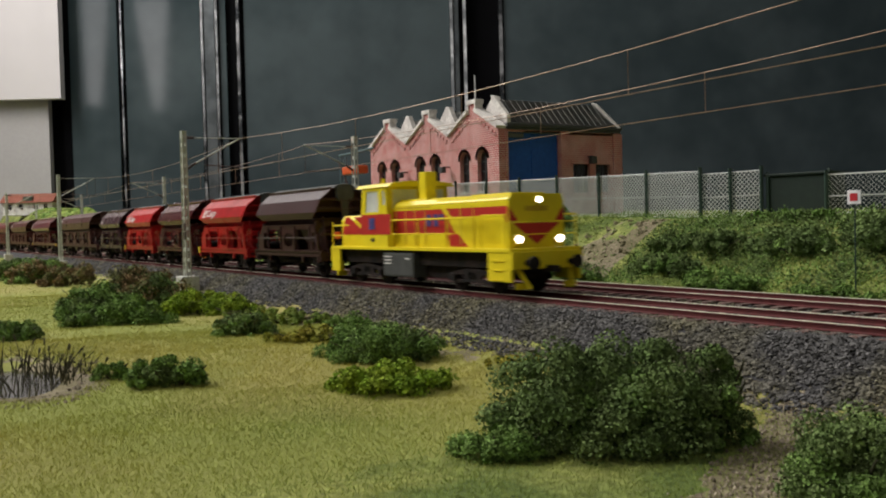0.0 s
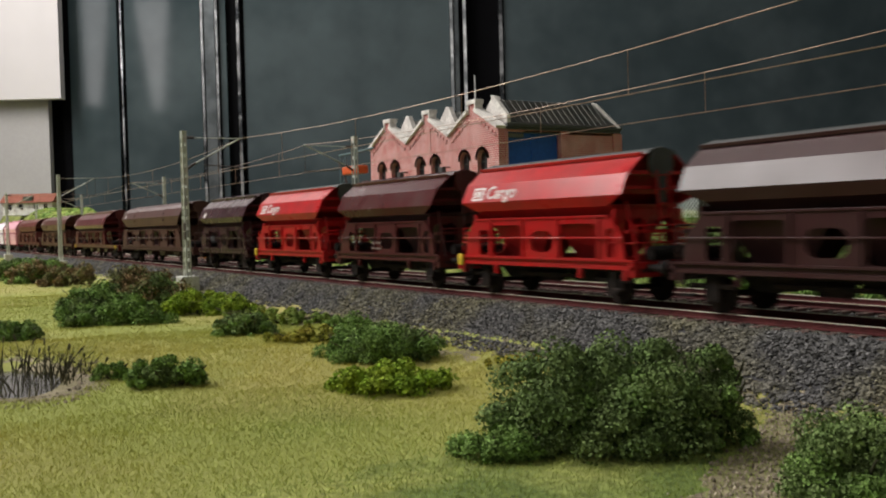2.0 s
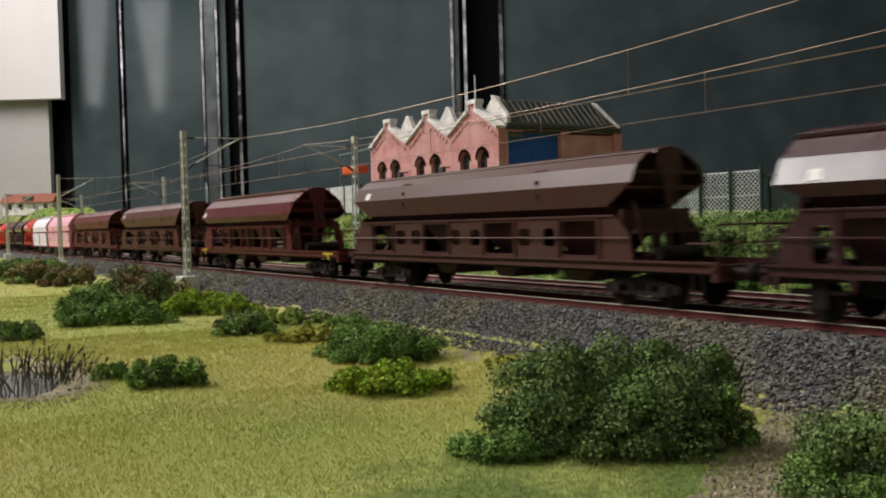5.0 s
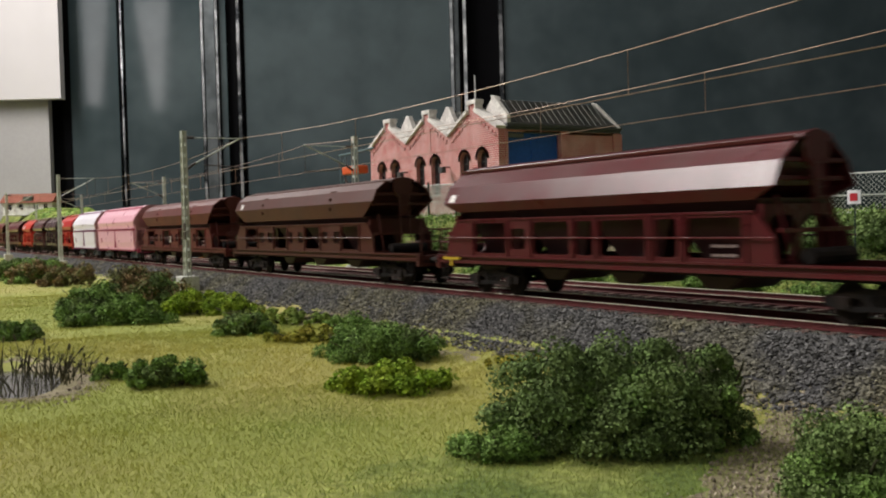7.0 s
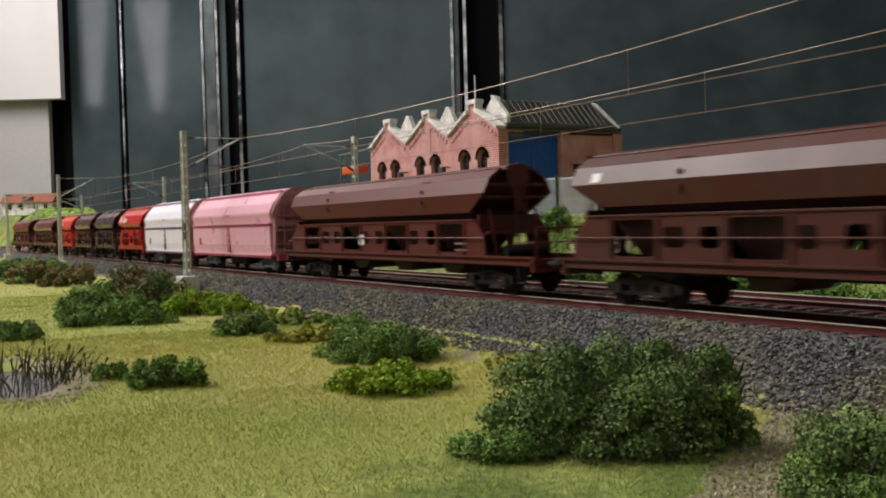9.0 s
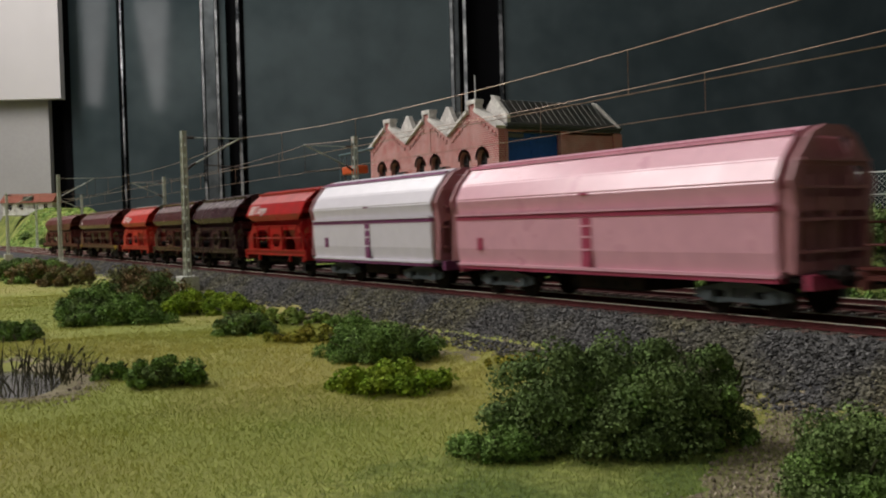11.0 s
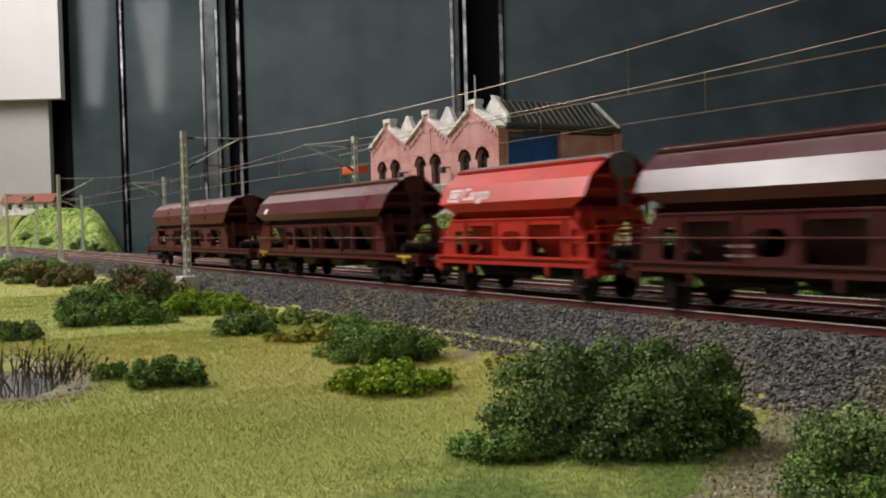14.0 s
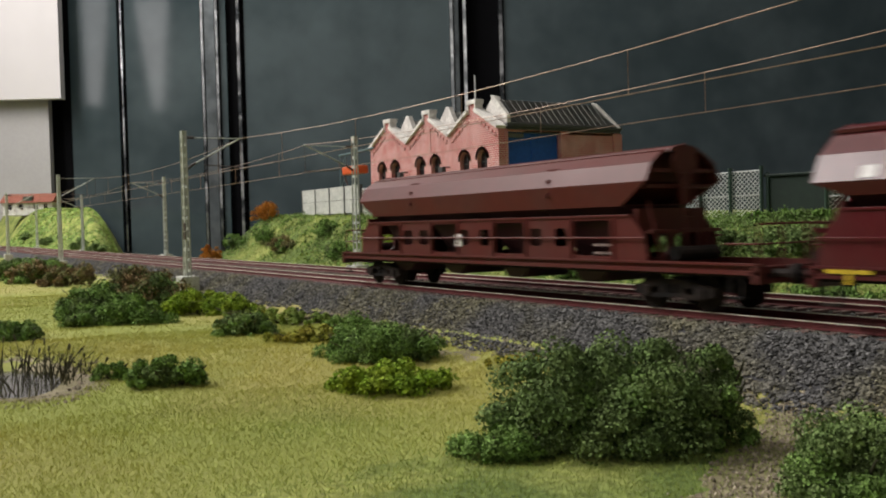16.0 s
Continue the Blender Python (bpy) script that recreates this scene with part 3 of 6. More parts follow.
    for y in (0.62, dep - 0.35):
        bm = bmesh.new()
        q = [(X + 0.2, top_z - 0.1), (X - 1.55, 8.6), (X - 1.75, 9.05), (X - 1.35, 8.95), (X + 0.2, top_z + 0.5)] if y < 2 else [(X + 0.35, top_z - 0.1), (X - 1.6, 8.5), (X - 1.7, 8.95), (X - 1.4, 8.85), (X - 0.2, top_z + 0.55)]
        lean = 0.40 if y > 2 else 0.0
        vs = [bm.verts.new((u, y + w - lean * (v - top_z), v)) for w in (0, 0.3) for u, v in q]
        n = 5
        bm.faces.new(vs[:n])
        bm.faces.new(vs[n:][::-1])
        for i in range(n):
            bm.faces.new((vs[i], vs[n + i], vs[n + (i + 1) % n], vs[(i + 1) % n]))
        part("verge", bm, M["coping"], slope, "white roof verge")
    # remaining walls
    part("back_wall", boxes(((-X, dep, 0), (X, dep + 0.4, eave - 0.1))), M["brick"], top)
    part("side_wall", boxes(((-X, 0.5, 0), (-X + 0.4, dep, eave - 0.3))), M["brick"], top)
    for c, d in ((-3.2, 0), (3.2, 0)):
        u = c
        part("wall_lamp", boxes(((u - 0.05, -0.55, 4.15), (u + 0.05, 0.0, 4.25)), ((u - 0.25, -0.85, 3.75), (u + 0.25, -0.5, 4.2)), bevel=0.02), M["iron"], front, "small dark wall lamp")
    part("wall_lamp", boxes(((X, 8.1, 4.6), (X + 0.6, 8.2, 4.7)), ((X + 0.4, 7.9, 4.1), (X + 0.75, 8.4, 4.65)), bevel=0.02), M["iron"], sidewall, "small dark wall lamp")
    part("flagpole", rods(((bay + 0.0, 0.3, peak + 0.5), (bay + 0.0, 0.3, peak + 2.2), 0.05)), M["signwhite"], front, "thin white pole")
    return top


works_hall()

# ---- fence on the plateau edge ----


def zg(x, y):
    return float(height(x, y))


def fence_run(a, b, n, hgt, label, r=0.026):
    a, b = Vector((*a, 0)), Vector((*b, 0))
    d = (b - a)
    L = d.length
    rz = math.degrees(math.atan2(d.y, d.x))
    zb = zg(a.x, a.y)
    top = thing("mesh_fence", (a.x, a.y, zb), rz, label=label, category="fence")
    rise = zg(b.x, b.y) - zb
    # diagonal wires
    step = 0.20
    bm = bmesh.new()

    def wire(p, q, off):
        vs = [bm.verts.new((x, off + o, z + rise * x / L)) for (x, z), o in ((p, -r), (q, -r), (q, r), (p, r))]
        w2 = [bm.verts.new((x + r * 1.4 * sx, off, z + r * 1.4 * sz + rise * x / L)) for (x, z), sx, sz in ((p, 1, 0), (q, 1, 0), (q, -1, 0), (p, -1, 0))]
        bm.faces.new(vs)
        bm.faces.new(w2)
    k = -hgt
    while k < L:
        for s in (1, -1):
            if s > 0:
                u0, u1 = max(k, 0), min(k + hgt, L)
                if u1 > u0:
                    wire((u0, u0 - k + 0.08), (u1, u1 - k + 0.08), 0.0)
            else:
                u0, u1 = max(k, 0), min(k + hgt, L)
                if u1 > u0:
                    wire((u0, hgt - (u0 - k) + 0.08), (u1, hgt - (u1 - k) + 0.08), 0.012)
        k += step
    part("mesh", bm, M["fence"], top, "galvanised diamond mesh")
    for i in range(n + 1):
        u = L * i / n
        z = rise * u / L
        part("post", rods(((u, -0.08, z - 0.4), (u, -0.08, z + hgt + 0.22), 0.075), ((u, -0.08, z + hgt + 0.18), (u, -0.08, z + hgt + 0.26), 0.09)), M["fencepost"], top, "dark green post")
    part("top_rail", rods(((0, 0.03, hgt + 0.08), (L, 0.03, hgt + 0.08 + rise), 0.028)), M["fence"], top)
    part("middle_rail", rods(((0, 0.03, hgt * 0.5), (L, 0.03, hgt * 0.5 + rise), 0.025)), M["fence"], top)
    part("bottom_rail", rods(((0, 0.03, 0.1), (L, 0.03, 0.1 + rise), 0.03)), M["fence"], top)
    return top


fence_run((-61.5, 31.3), (-28.1, 31.3), 10, 2.05, "galvanised diamond-mesh fence with green posts before the works hall")
fence_run((-28.1, 31.3), (-25.3, 31.9), 2, 1.9, "diamond-mesh fence with dark green posts beside a hut", 0.018)
fence_run((-22.5, 32.3), (-12.0, 34.2), 4, 1.55, "low diamond-mesh fence behind the bank top", 0.006)


def green_hut():
    top = thing("green_hut", (-25.25, 31.9, zg(-24, 32.0) - 0.1), 9, label="low dark green equipment hut beside the fence", category="hut")
    part("body", boxes(((0.15, 0.1, 0), (2.75, 1.6, 1.75)), bevel=0.03), M["hut"], top)
    part("roof", boxes(((0.0, 0.0, 1.75), (2.9, 1.7, 1.86)), bevel=0.03), M["hut"], top)
    for x in (0.1, 2.75):
        part("corner_post", boxes(((x, 0.02, 0), (x + 0.12, 0.14, 1.95)), bevel=0.02), M["fencepost"], top)


green_hut()


def plank_wall():
    top = thing("white_screen_wall", (-72.4, 31.2, zg(-72, 31.2) + 0.05), label="pale grey slab wall of square panels on the bank top", category="screen wall")
    for i in range(4):
        part("panel", boxes(((i * 2.75 + 0.05, 0, 0), (i * 2.75 + 2.7, 0.14, 1.02)), ((i * 2.75 + 0.05, 0, 1.05), (i * 2.75 + 2.7, 0.14, 2.1)), bevel=0.02), M["concrete"], top)
    for i in range(5):
        part("post", boxes(((i * 2.75 - 0.04, -0.06, -0.3), (i * 2.75 + 0.04, 0.2, 2.12))), M["tank"], top)


plank_wall()


def gantry():
    top = thing("gantry_crane", (-70.5, 34.0, zg(-70, 34)), label="small blue-grey gantry with an orange trolley behind the screen wall", category="crane")
    for x in (0, 1.1):
        part("leg", rods(((x, 0, 0), (x, 0, 5.3), 0.07)), M["grey_blue"], top)
    for i in range(6):
        part("brace", rods(((0, 0, i * 0.85), (1.1, 0, i * 0.85 + 0.85), 0.035)), M["grey_blue"], top)
    part("beam", rods(((-0.2, 0, 5.2), (6.2, 0, 5.35), 0.09)), M["grey_blue"], top)
    part("jib", rods(((0.3, -0.3, 4.6), (2.2, -0.3, 2.2), 0.07)), M["insulator"], top)
    part("trolley", boxes(((1.3, -0.5, 3.45), (4.4, 0.4, 4.1)), bevel=0.12), M["orange"], top, "orange trolley")
    return top


gantry()


def stop_sign():
    top = thing("track_sign", (-17.3, 26.2, zg(-17.3, 26.2)), 62 - 90 + 28, label="small white square sign with a red centre on a post", category="sign")
    part("post", rods(((0, 0.03, -0.2), (0, 0.03, 2.9 - zg(-17.3, 26.2)), 0.025)), M["fencepost"], top)
    z = 2.85 - zg(-17.3, 26.2)
    part("plate", boxes(((-0.23, -0.02, z - 0.22), (0.23, 0.02, z + 0.22)), bevel=0.01), M["signwhite"], top)
    part("red_field", boxes(((-0.13, -0.03, z - 0.12), (0.13, -0.021, z + 0.12))), M["signred"], top, "red field")


stop_sign()


def cottage():
    p = fwd * 228 + side * (-103.5)
    z = 8.6
    top = thing("cottage", (p.x, p.y, z), 58, label="small white cottage with an orange tiled roof on the hill", category="house")
    part("wall", boxes(((-6.2, -2, -1.5), (6.2, 3, 1.9))), M["plaster"], top)
    bm = bmesh.new()
    prof = [(-2.6, 1.7), (0.5, 3.9), (3.6, 1.7), (3.6, 1.55), (-2.6, 1.55)]
    part("roof", prism(prof, -6.6, 6.6, bm), M["tile"], top, "orange tiled roof")
    part("dormer", boxes(((-0.9, -2.3, 1.9), (1.3, 0.5, 3.1)), bevel=0.05), M["fencepost"], top, "dark dormer")
    for x in (-4.4, -1.5, 2.2, 4.6):
        part("window", boxes(((x - 0.5, -2.06, 0.0), (x + 0.5, -1.98, 1.2))), M["glass"], top)


cottage()

# ---- overhead line ----


def lattice_mast(x, y, z, toward, contact, messenger, detail=True):
    top = thing("catenary_mast", (x, y, z), label="grey-green lattice catenary mast on a concrete base", category="catenary mast", group="catenary masts")
    h = 7.85 - z
    w0, w1 = 0.25, 0.17
    for sx in (-1, 1):
        for sy in (-1, 1):
            part("leg", rods(((sx * w0, sy * 0.12, 0), (sx * w1, sy * 0.09, h), 0.062), seg=4), M["mast"], top)
    for i in range(13):
        a = 0.35 + i * (h - 0.6) / 13
        w = w0 + (w1 - w0) * a / h
        bm = boxes(((-w, -0.12, a), (w, -0.08, a + 0.16)), ((-w, 0.08, a), (w, 0.12, a + 0.16)))
        part("batten", bm, M["mast"], top)
    part("head", boxes(((-w1 - 0.03, -0.13, h - 0.4), (w1 + 0.03, 0.13, h))), M["mast"], top)
    part("foundation", boxes(((-0.6, -0.5, -1.0), (0.6, 0.5, 0.12)), bevel=0.05), M["concrete"], top, "pale concrete foundation")
    s = toward
    reach = 3.3
    part("insulator", rods(((0, s * 0.15, 5.75 - z), (0, s * 0.65, 6.1 - z), 0.08), ((0, s * 0.15, messenger - z - 0.05), (0, s * 0.6, messenger - z - 0.05), 0.08)), M["insulator"], top, "dark insulator")
    part("cantilever_tube", rods(((0, s * 0.6, 6.05 - z), (0, s * reach, messenger - z), 0.045), ((0, s * 0.6, messenger - z - 0.05), (0, s * (reach + 0.1), messenger - z - 0.02), 0.022)), M["mast"], top, "pale cantilever tube")
    part("steady_arm", rods(((0, s * 1.1, contact + 0.18 - z), (0, s * (reach + 0.05), contact + 0.06 - z), 0.03), ((0, s * reach, messenger - z), (0, s * reach, contact - z), 0.018)), M["insulator"], top)
    return top


NEAR_MASTS = [-5.8, -50.4, -91.2, -131.0, -171.0]
FAR_MASTS = [-7.0, -50.2, -93.7, -137.5, -181.0]
for x in NEAR_MASTS:
    lattice_mast(x, TRACK_Y - 3.3, -0.35, 1, 5.82, 7.55)
mast_plate = bpy.data.objects["catenary_mast.001"]
part("number_board", boxes(((0.0, -0.17, 2.15), (0.36, -0.13, 2.58)), ((0.0, -0.17, 2.66), (0.36, -0.13, 3.08)), bevel=0.01), M["insulator"], mast_plate, "small black board")
for x in FAR_MASTS:
    lattice_mast(x, FAR_Y + 3.2, -0.2, -1, 5.6, 7.25)


def overhead_wires(y, masts, contact, messenger, sag, name):
    top = thing(name, (0, y, 0), label="thin bronze contact and carrier wires over a track", category="overhead wire", group="overhead wires")
    xs = [34.0] + masts + [-215.0]
    part("contact_wire", rods(((30, 0, contact), (-255, 0, contact), 0.015), seg=5), M["wire"], top)
    run = []
    for a, b in zip(xs[:-1], xs[1:]):
        n = 12
        pts = []
        for i in range(n + 1):
            t = i / n
            pts.append(Vector((a + (b - a) * t, 0, messenger - sag * 4 * t * (1 - t))))
        run += pts if not run else pts[1:]
        for t in (0.1, 0.29, 0.48, 0.67, 0.86):
            x = a + (b - a) * t
            d = rods(((x, 0, contact), (x, 0, messenger - sag * 4 * t * (1 - t)), 0.016), seg=4)
            part("dropper", d, M["wire"], top)
    part("carrier_wire", tube(run, 0.014), M["wire"], top)


overhead_wires(TRACK_Y, NEAR_MASTS, 5.82, 7.55, 0.60, "overhead_line")
overhead_wires(FAR_Y, FAR_MASTS, 5.6, 7.25, 0.52, "overhead_line")

# ---- vegetation ----


def leaves(rng, centre, radii, n, leaf, clumps, squash=0.9):
    """Leaf quads on the shells of many small clumps that fill a low dome."""
    c = np.array(centre, float)
    ca, cr = [], []
    while len(ca) < clumps:
        p = rng.uniform(-1, 1, 3)
        p[2] = abs(p[2])
        d = np.linalg.norm(p)
        if 0.35 < d < 1.0:
            ca.append(p * np.array(radii) * squash)
            cr.append(rng.uniform(0.14, 0.36) * min(radii[0], radii[1], radii[2] * 1.3))
    ca, cr = np.array(ca), np.array(cr)
    k = rng.randint(0, clumps, n)
    d = rng.normal(size=(n, 3))
    d /= np.linalg.norm(d, axis=1)[:, None]
    d[:, 2] = np.where(rng.uniform(size=n) < 0.7, np.abs(d[:, 2]), d[:, 2])
    p = c + ca[k] + d * (cr[k] * rng.uniform(0.7, 1.2, n))[:, None]
    nrm = d + rng.normal(size=(n, 3)) * 0.55
    nrm /= np.linalg.norm(nrm, axis=1)[:, None]
    t = np.cross(nrm, rng.normal(size=(n, 3)))
    t /= np.linalg.norm(t, axis=1)[:, None] + 1e-9
    b = np.cross(nrm, t)
    s = (leaf * rng.uniform(0.6, 1.4, n))[:, None]
    v = np.stack([p - t * s, p - b * s * 0.55, p + t * s, p + b * s * 0.55 + nrm * s * 0.2], 1)
    return v


def bush(centre, radii, n, leaf, mats, label, name="bush", clumps=40, rz=0, seed=1, category="shrub", group="shrubs"):
    rng = np.random.RandomState(seed)
    x, y = centre
    z = zg(x, y)
    top = thing(name, (x, y, z), rz, label=label, category=category, group=group)
    for key, frac, off in mats:
        v = leaves(rng, off, [1.06 * r * max(0.45, min(1, frac ** 0.33)) for r in radii] if len(mats) > 1 else radii, int(n * frac * 2.0), leaf * 0.62, max(8, int(clumps * frac * 1.6)))
        v[..., 2] = np.maximum(v[..., 2], -0.12)
        m = len(v)
        f = np.arange(m * 4).reshape(m, 4)
        soup("foliage", v.reshape(-1, 3), f, LEAF[key], top)
    bm = bmesh.new()
    for i in range(9):
        a = rng.uniform(0, 6.28)
        e = (radii[0] * 0.7 * math.cos(a), radii[1] * 0.7 * math.sin(a), radii[2] * rng.uniform(0.4, 0.8))
        rod(bm, (e[0] * 0.1, e[1] * 0.1, -0.1), e, 0.05, 5, 0.015)
    part("twig", bm, LEAF["reed"], top)
    return top


O = (0, 0, 0)
T = 90 - YAW
bush((-11.15, 10.1), (2.3, 1.4, 1.85), 34000, 0.060, [("dark", 0.75, O), ("mid", 0.25, (0.2, 0, 0.1))], "large dense dark green shrub on the meadow", clumps=85, rz=T, seed=3)
bush((-11.75, 8.45), (0.9, 0.7, 0.62), 6500, 0.050, [("mid", 1, O)], "low mid-green shrub beside a large dark one", clumps=24, rz=T, seed=4)
bush((-10.3, 11.5), (0.95, 0.8, 1.95), 9000, 0.058, [("dark", 0.5, O), ("mid", 0.5, O)], "upright dark green shrub beside the ballast", clumps=30, rz=T, seed=5)
bush((-7.35, 11.15), (1.2, 1.2, 1.15), 17000, 0.052, [("dark", 0.6, O), ("mid", 0.4, O)], "rounded mid-green shrub near the bare soil", clumps=50, rz=T, seed=6)
bush((-22.4, 11.8), (2.3, 1.25, 1.2), 19000, 0.066, [("mid", 0.65, O), ("dark", 0.35, (0.2, 0, 0))], "spreading dark green shrub at the foot of the ballast", clumps=60, rz=T, seed=7)
bush((-18.3, 9.9), (1.6, 0.85, 0.6), 6000, 0.075, [("lime", 1, O)], "low lime-green shrub on the meadow", clumps=36, rz=T, seed=8)
bush((-30.8, 11.0), (1.5, 1.0, 0.85), 4500, 0.09, [("mid", 0.5, O), ("dark", 0.5, O)], "low dark green shrub on the slope", clumps=28, rz=T, seed=9)
bush((-33.0, 13.6), (2.0, 1.0, 0.40), 5000, 0.07, [("turf", 1, O)], "low light green growth below the ballast", clumps=28, rz=T, seed=10)
bush((-27.3, 12.0), (1.9, 0.9, 0.4), 3000, 0.09, [("yellow", 1, O)], "yellow-green tufts at the foot of the ballast", clumps=30, rz=T, seed=11)
bush((-22.0, 5.9), (1.3, 0.75, 0.72), 5000, 0.075, [("mid", 0.7, O), ("dark", 0.3, O)], "small green shrub beside the pond", clumps=32, rz=T, seed=12)
bush((-24.0, 5.0), (0.55, 0.45, 0.55), 1500, 0.06, [("mid", 1, O)], "small green tuft on the pond bank", clumps=12, rz=T, seed=13)
bush((-43.2, 10.5), (2.7, 2.2, 2.0), 12000, 0.12, [("brown", 0.5, (0, 0, 0.35)), ("dark", 0.5, O)], "tall brown and green shrub below the mast", clumps=60, rz=T, seed=14)
bush((-42.6, 8.4), (2.3, 1.8, 1.6), 8000, 0.12, [("dark", 0.5, O), ("mid", 0.5, O)], "dark green shrub in a thicket on the meadow", clumps=36, rz=T, seed=15)
bush((-39.0, 7.0), (1.5, 1.1, 0.85), 4000, 0.1, [("mid", 0.6, O), ("dark", 0.4, O)], "low green shrub on the meadow", clumps=22, rz=T, seed=16)
bush((-38.0, 8.8), (1.7, 1.1, 0.95), 4000, 0.1, [("mid", 1, O)], "low green shrub before a brown thicket", clumps=22, rz=T, seed=17)
bush((-39.8, 12.4), (2.1, 1.2, 1.05), 5000, 0.1, [("lime", 1, O)], "lime-green shrub below the mast", clumps=30, rz=T, seed=18)
bush((-46.5, 9.6), (1.1, 0.9, 1.2), 2200, 0.1, [("lime", 1, O)], "lime-green shrub behind a brown thicket", clumps=20, rz=T, seed=19)
bush((-46.0, 14.2), (1.1, 0.6, 0.45), 2000, 0.1, [("dark", 1, O)], "dark green tuft at the mast foot", clumps=14, rz=T, seed=20)
bush((-82, 9.6), (4.0, 2.6, 2.0), 5000, 0.16, [("dark", 0.5, O), ("mid", 0.5, O)], "dark green shrub far along the meadow", clumps=26, rz=T, seed=21)
bush((-75, 10.6), (3.8, 2.2, 2.0), 5000, 0.16, [("brown", 0.5, O), ("mid", 0.5, O)], "brown and green shrub far along the meadow", clumps=26, rz=T, seed=22)
bush((-68, 11.4), (2.4, 1.5, 1.5), 3000, 0.15, [("brown", 1, O)], "brown shrub far along the meadow", clumps=18, rz=T, seed=23)
bush((-35.6, 3.8), (1.9, 1.1, 0.75), 3600, 0.09, [("dark", 0.5, O), ("mid", 0.5, O)], "low dark green shrub beyond the pond", clumps=22, rz=T, seed=24)
bush((-36.5, 14.0), (2.8, 0.9, 0.35), 4200, 0.07, [("turf", 0.6, O), ("yellow", 0.4, O)], "flat green growth at the ballast foot", clumps=30, rz=T, seed=25)
for i, (x, y, rx, ry, rh, kk) in enumerate([(-24.5, 13.2, 1.3, 0.6, 0.35, "yellow"), (-15.2, 13.9, 1.6, 0.5, 0.35, "mid"), (-18.6, 14.3, 1.4, 0.4, 0.25, "yellow"),
        (-29.0, 14.3, 1.6, 0.5, 0.4, "mid"), (-20.2, 11.0, 0.6, 0.5, 0.3, "lime"), (-45.5, 12.2, 1.5, 0.8, 0.55, "lime"), (-38.0, 13.2, 1.4, 0.6, 0.5, "lime"), (-24.0, 2.0, 0.4, 0.3, 0.25, "mid")]):
    bush((x, y), (rx, ry, rh), int(2600 * rx), 0.08, [(kk, 1, O)], {"yellow": "yellow-green tuft at the ballast foot", "mid": "small green weed tuft on the meadow", "dark": "dark green weed tuft on the meadow", "lime": "lime-green weed tuft on the meadow"}[kk], clumps=18, rz=T, seed=120 + i, group="weed tufts")
# bank beyond the tracks
for i, (x, y, rx, ry, rh, kk, n) in enumerate([
        (-78.0, 30.0, 2.6, 1.2, 1.5, "orange", 3500), (-78.3, 24.9, 2.2, 0.8, 1.8, "orange", 3400),
        (-66.5, 26.8, 2.2, 1.0, 1.5, "brown", 2600), (-72.0, 27.5, 2.4, 1.0, 1.3, "mid", 2600), (-62.0, 28.5, 2.2, 1.0, 1.3, "mid", 2600), (-78.0, 27.0, 2.0, 1.0, 1.0, "mid", 2200),
        (-56.0, 26.6, 2.4, 0.9, 1.2, "mid", 2600), (-50.0, 27.2, 2.4, 1.0, 1.4, "lime", 2600), (-44.5, 27.4, 2.0, 1.0, 1.5, "dark", 2600), (-41.0, 28.0, 1.6, 1.0, 1.3, "mid", 2600),
        (-36.0, 29.3, 1.2, 0.9, 1.2, "mid", 2600), (-26.8, 28.4, 1.9, 1.2, 0.6, "dark", 6500), (-24.4, 28.2, 2.2, 1.3, 0.6, "dark", 7000), (-20.8, 28.2, 2.2, 1.3, 0.9, "dark", 6500),
        (-25.8, 26.6, 2.0, 1.0, 0.8, "dark", 5000), (-17.8, 28.6, 1.6, 1.3, 1.1, "dark", 5500), (-15.2, 28.0, 1.6, 1.4, 1.3, "mid", 5500), (-30.5, 25.9, 2.0, 0.6, 0.4, "mid", 3000),
        (-22.5, 26.0, 2.4, 0.9, 0.7, "mid", 4500), (-18.0, 25.8, 2.2, 0.7, 0.4, "mid", 3500), (-22.5, 30.3, 3.0, 0.6, 0.35, "mid", 4000)]):
    bush((x, y), (rx, ry, rh), n, 0.10, [(kk, 0.7, O), ("mid" if kk != "mid" else "dark", 0.3, O)] if kk not in ("orange", "lime") else [(kk, 1, O)],
         {"orange": "autumn-orange shrub on the bank", "brown": "brownish shrub on the bank", "mid": "green shrub on the railway bank", "lime": "light green shrub on the railway bank", "dark": "dark green shrub on the railway bank"}[kk], clumps=34, seed=40 + i, group="bank shrubs")
for i, (x, y, rx) in enumerate([(-150, 27, 5), (-185, 27.5, 5), (-135, 26.5, 3), (-215, 28, 6)]):
    bush((x, y), (rx, 1.5, 1.3), 1500, 0.25, [("dark", 1, O)], "dark green shrub at the foot of the hill", clumps=16, seed=70 + i, group="hill shrubs")


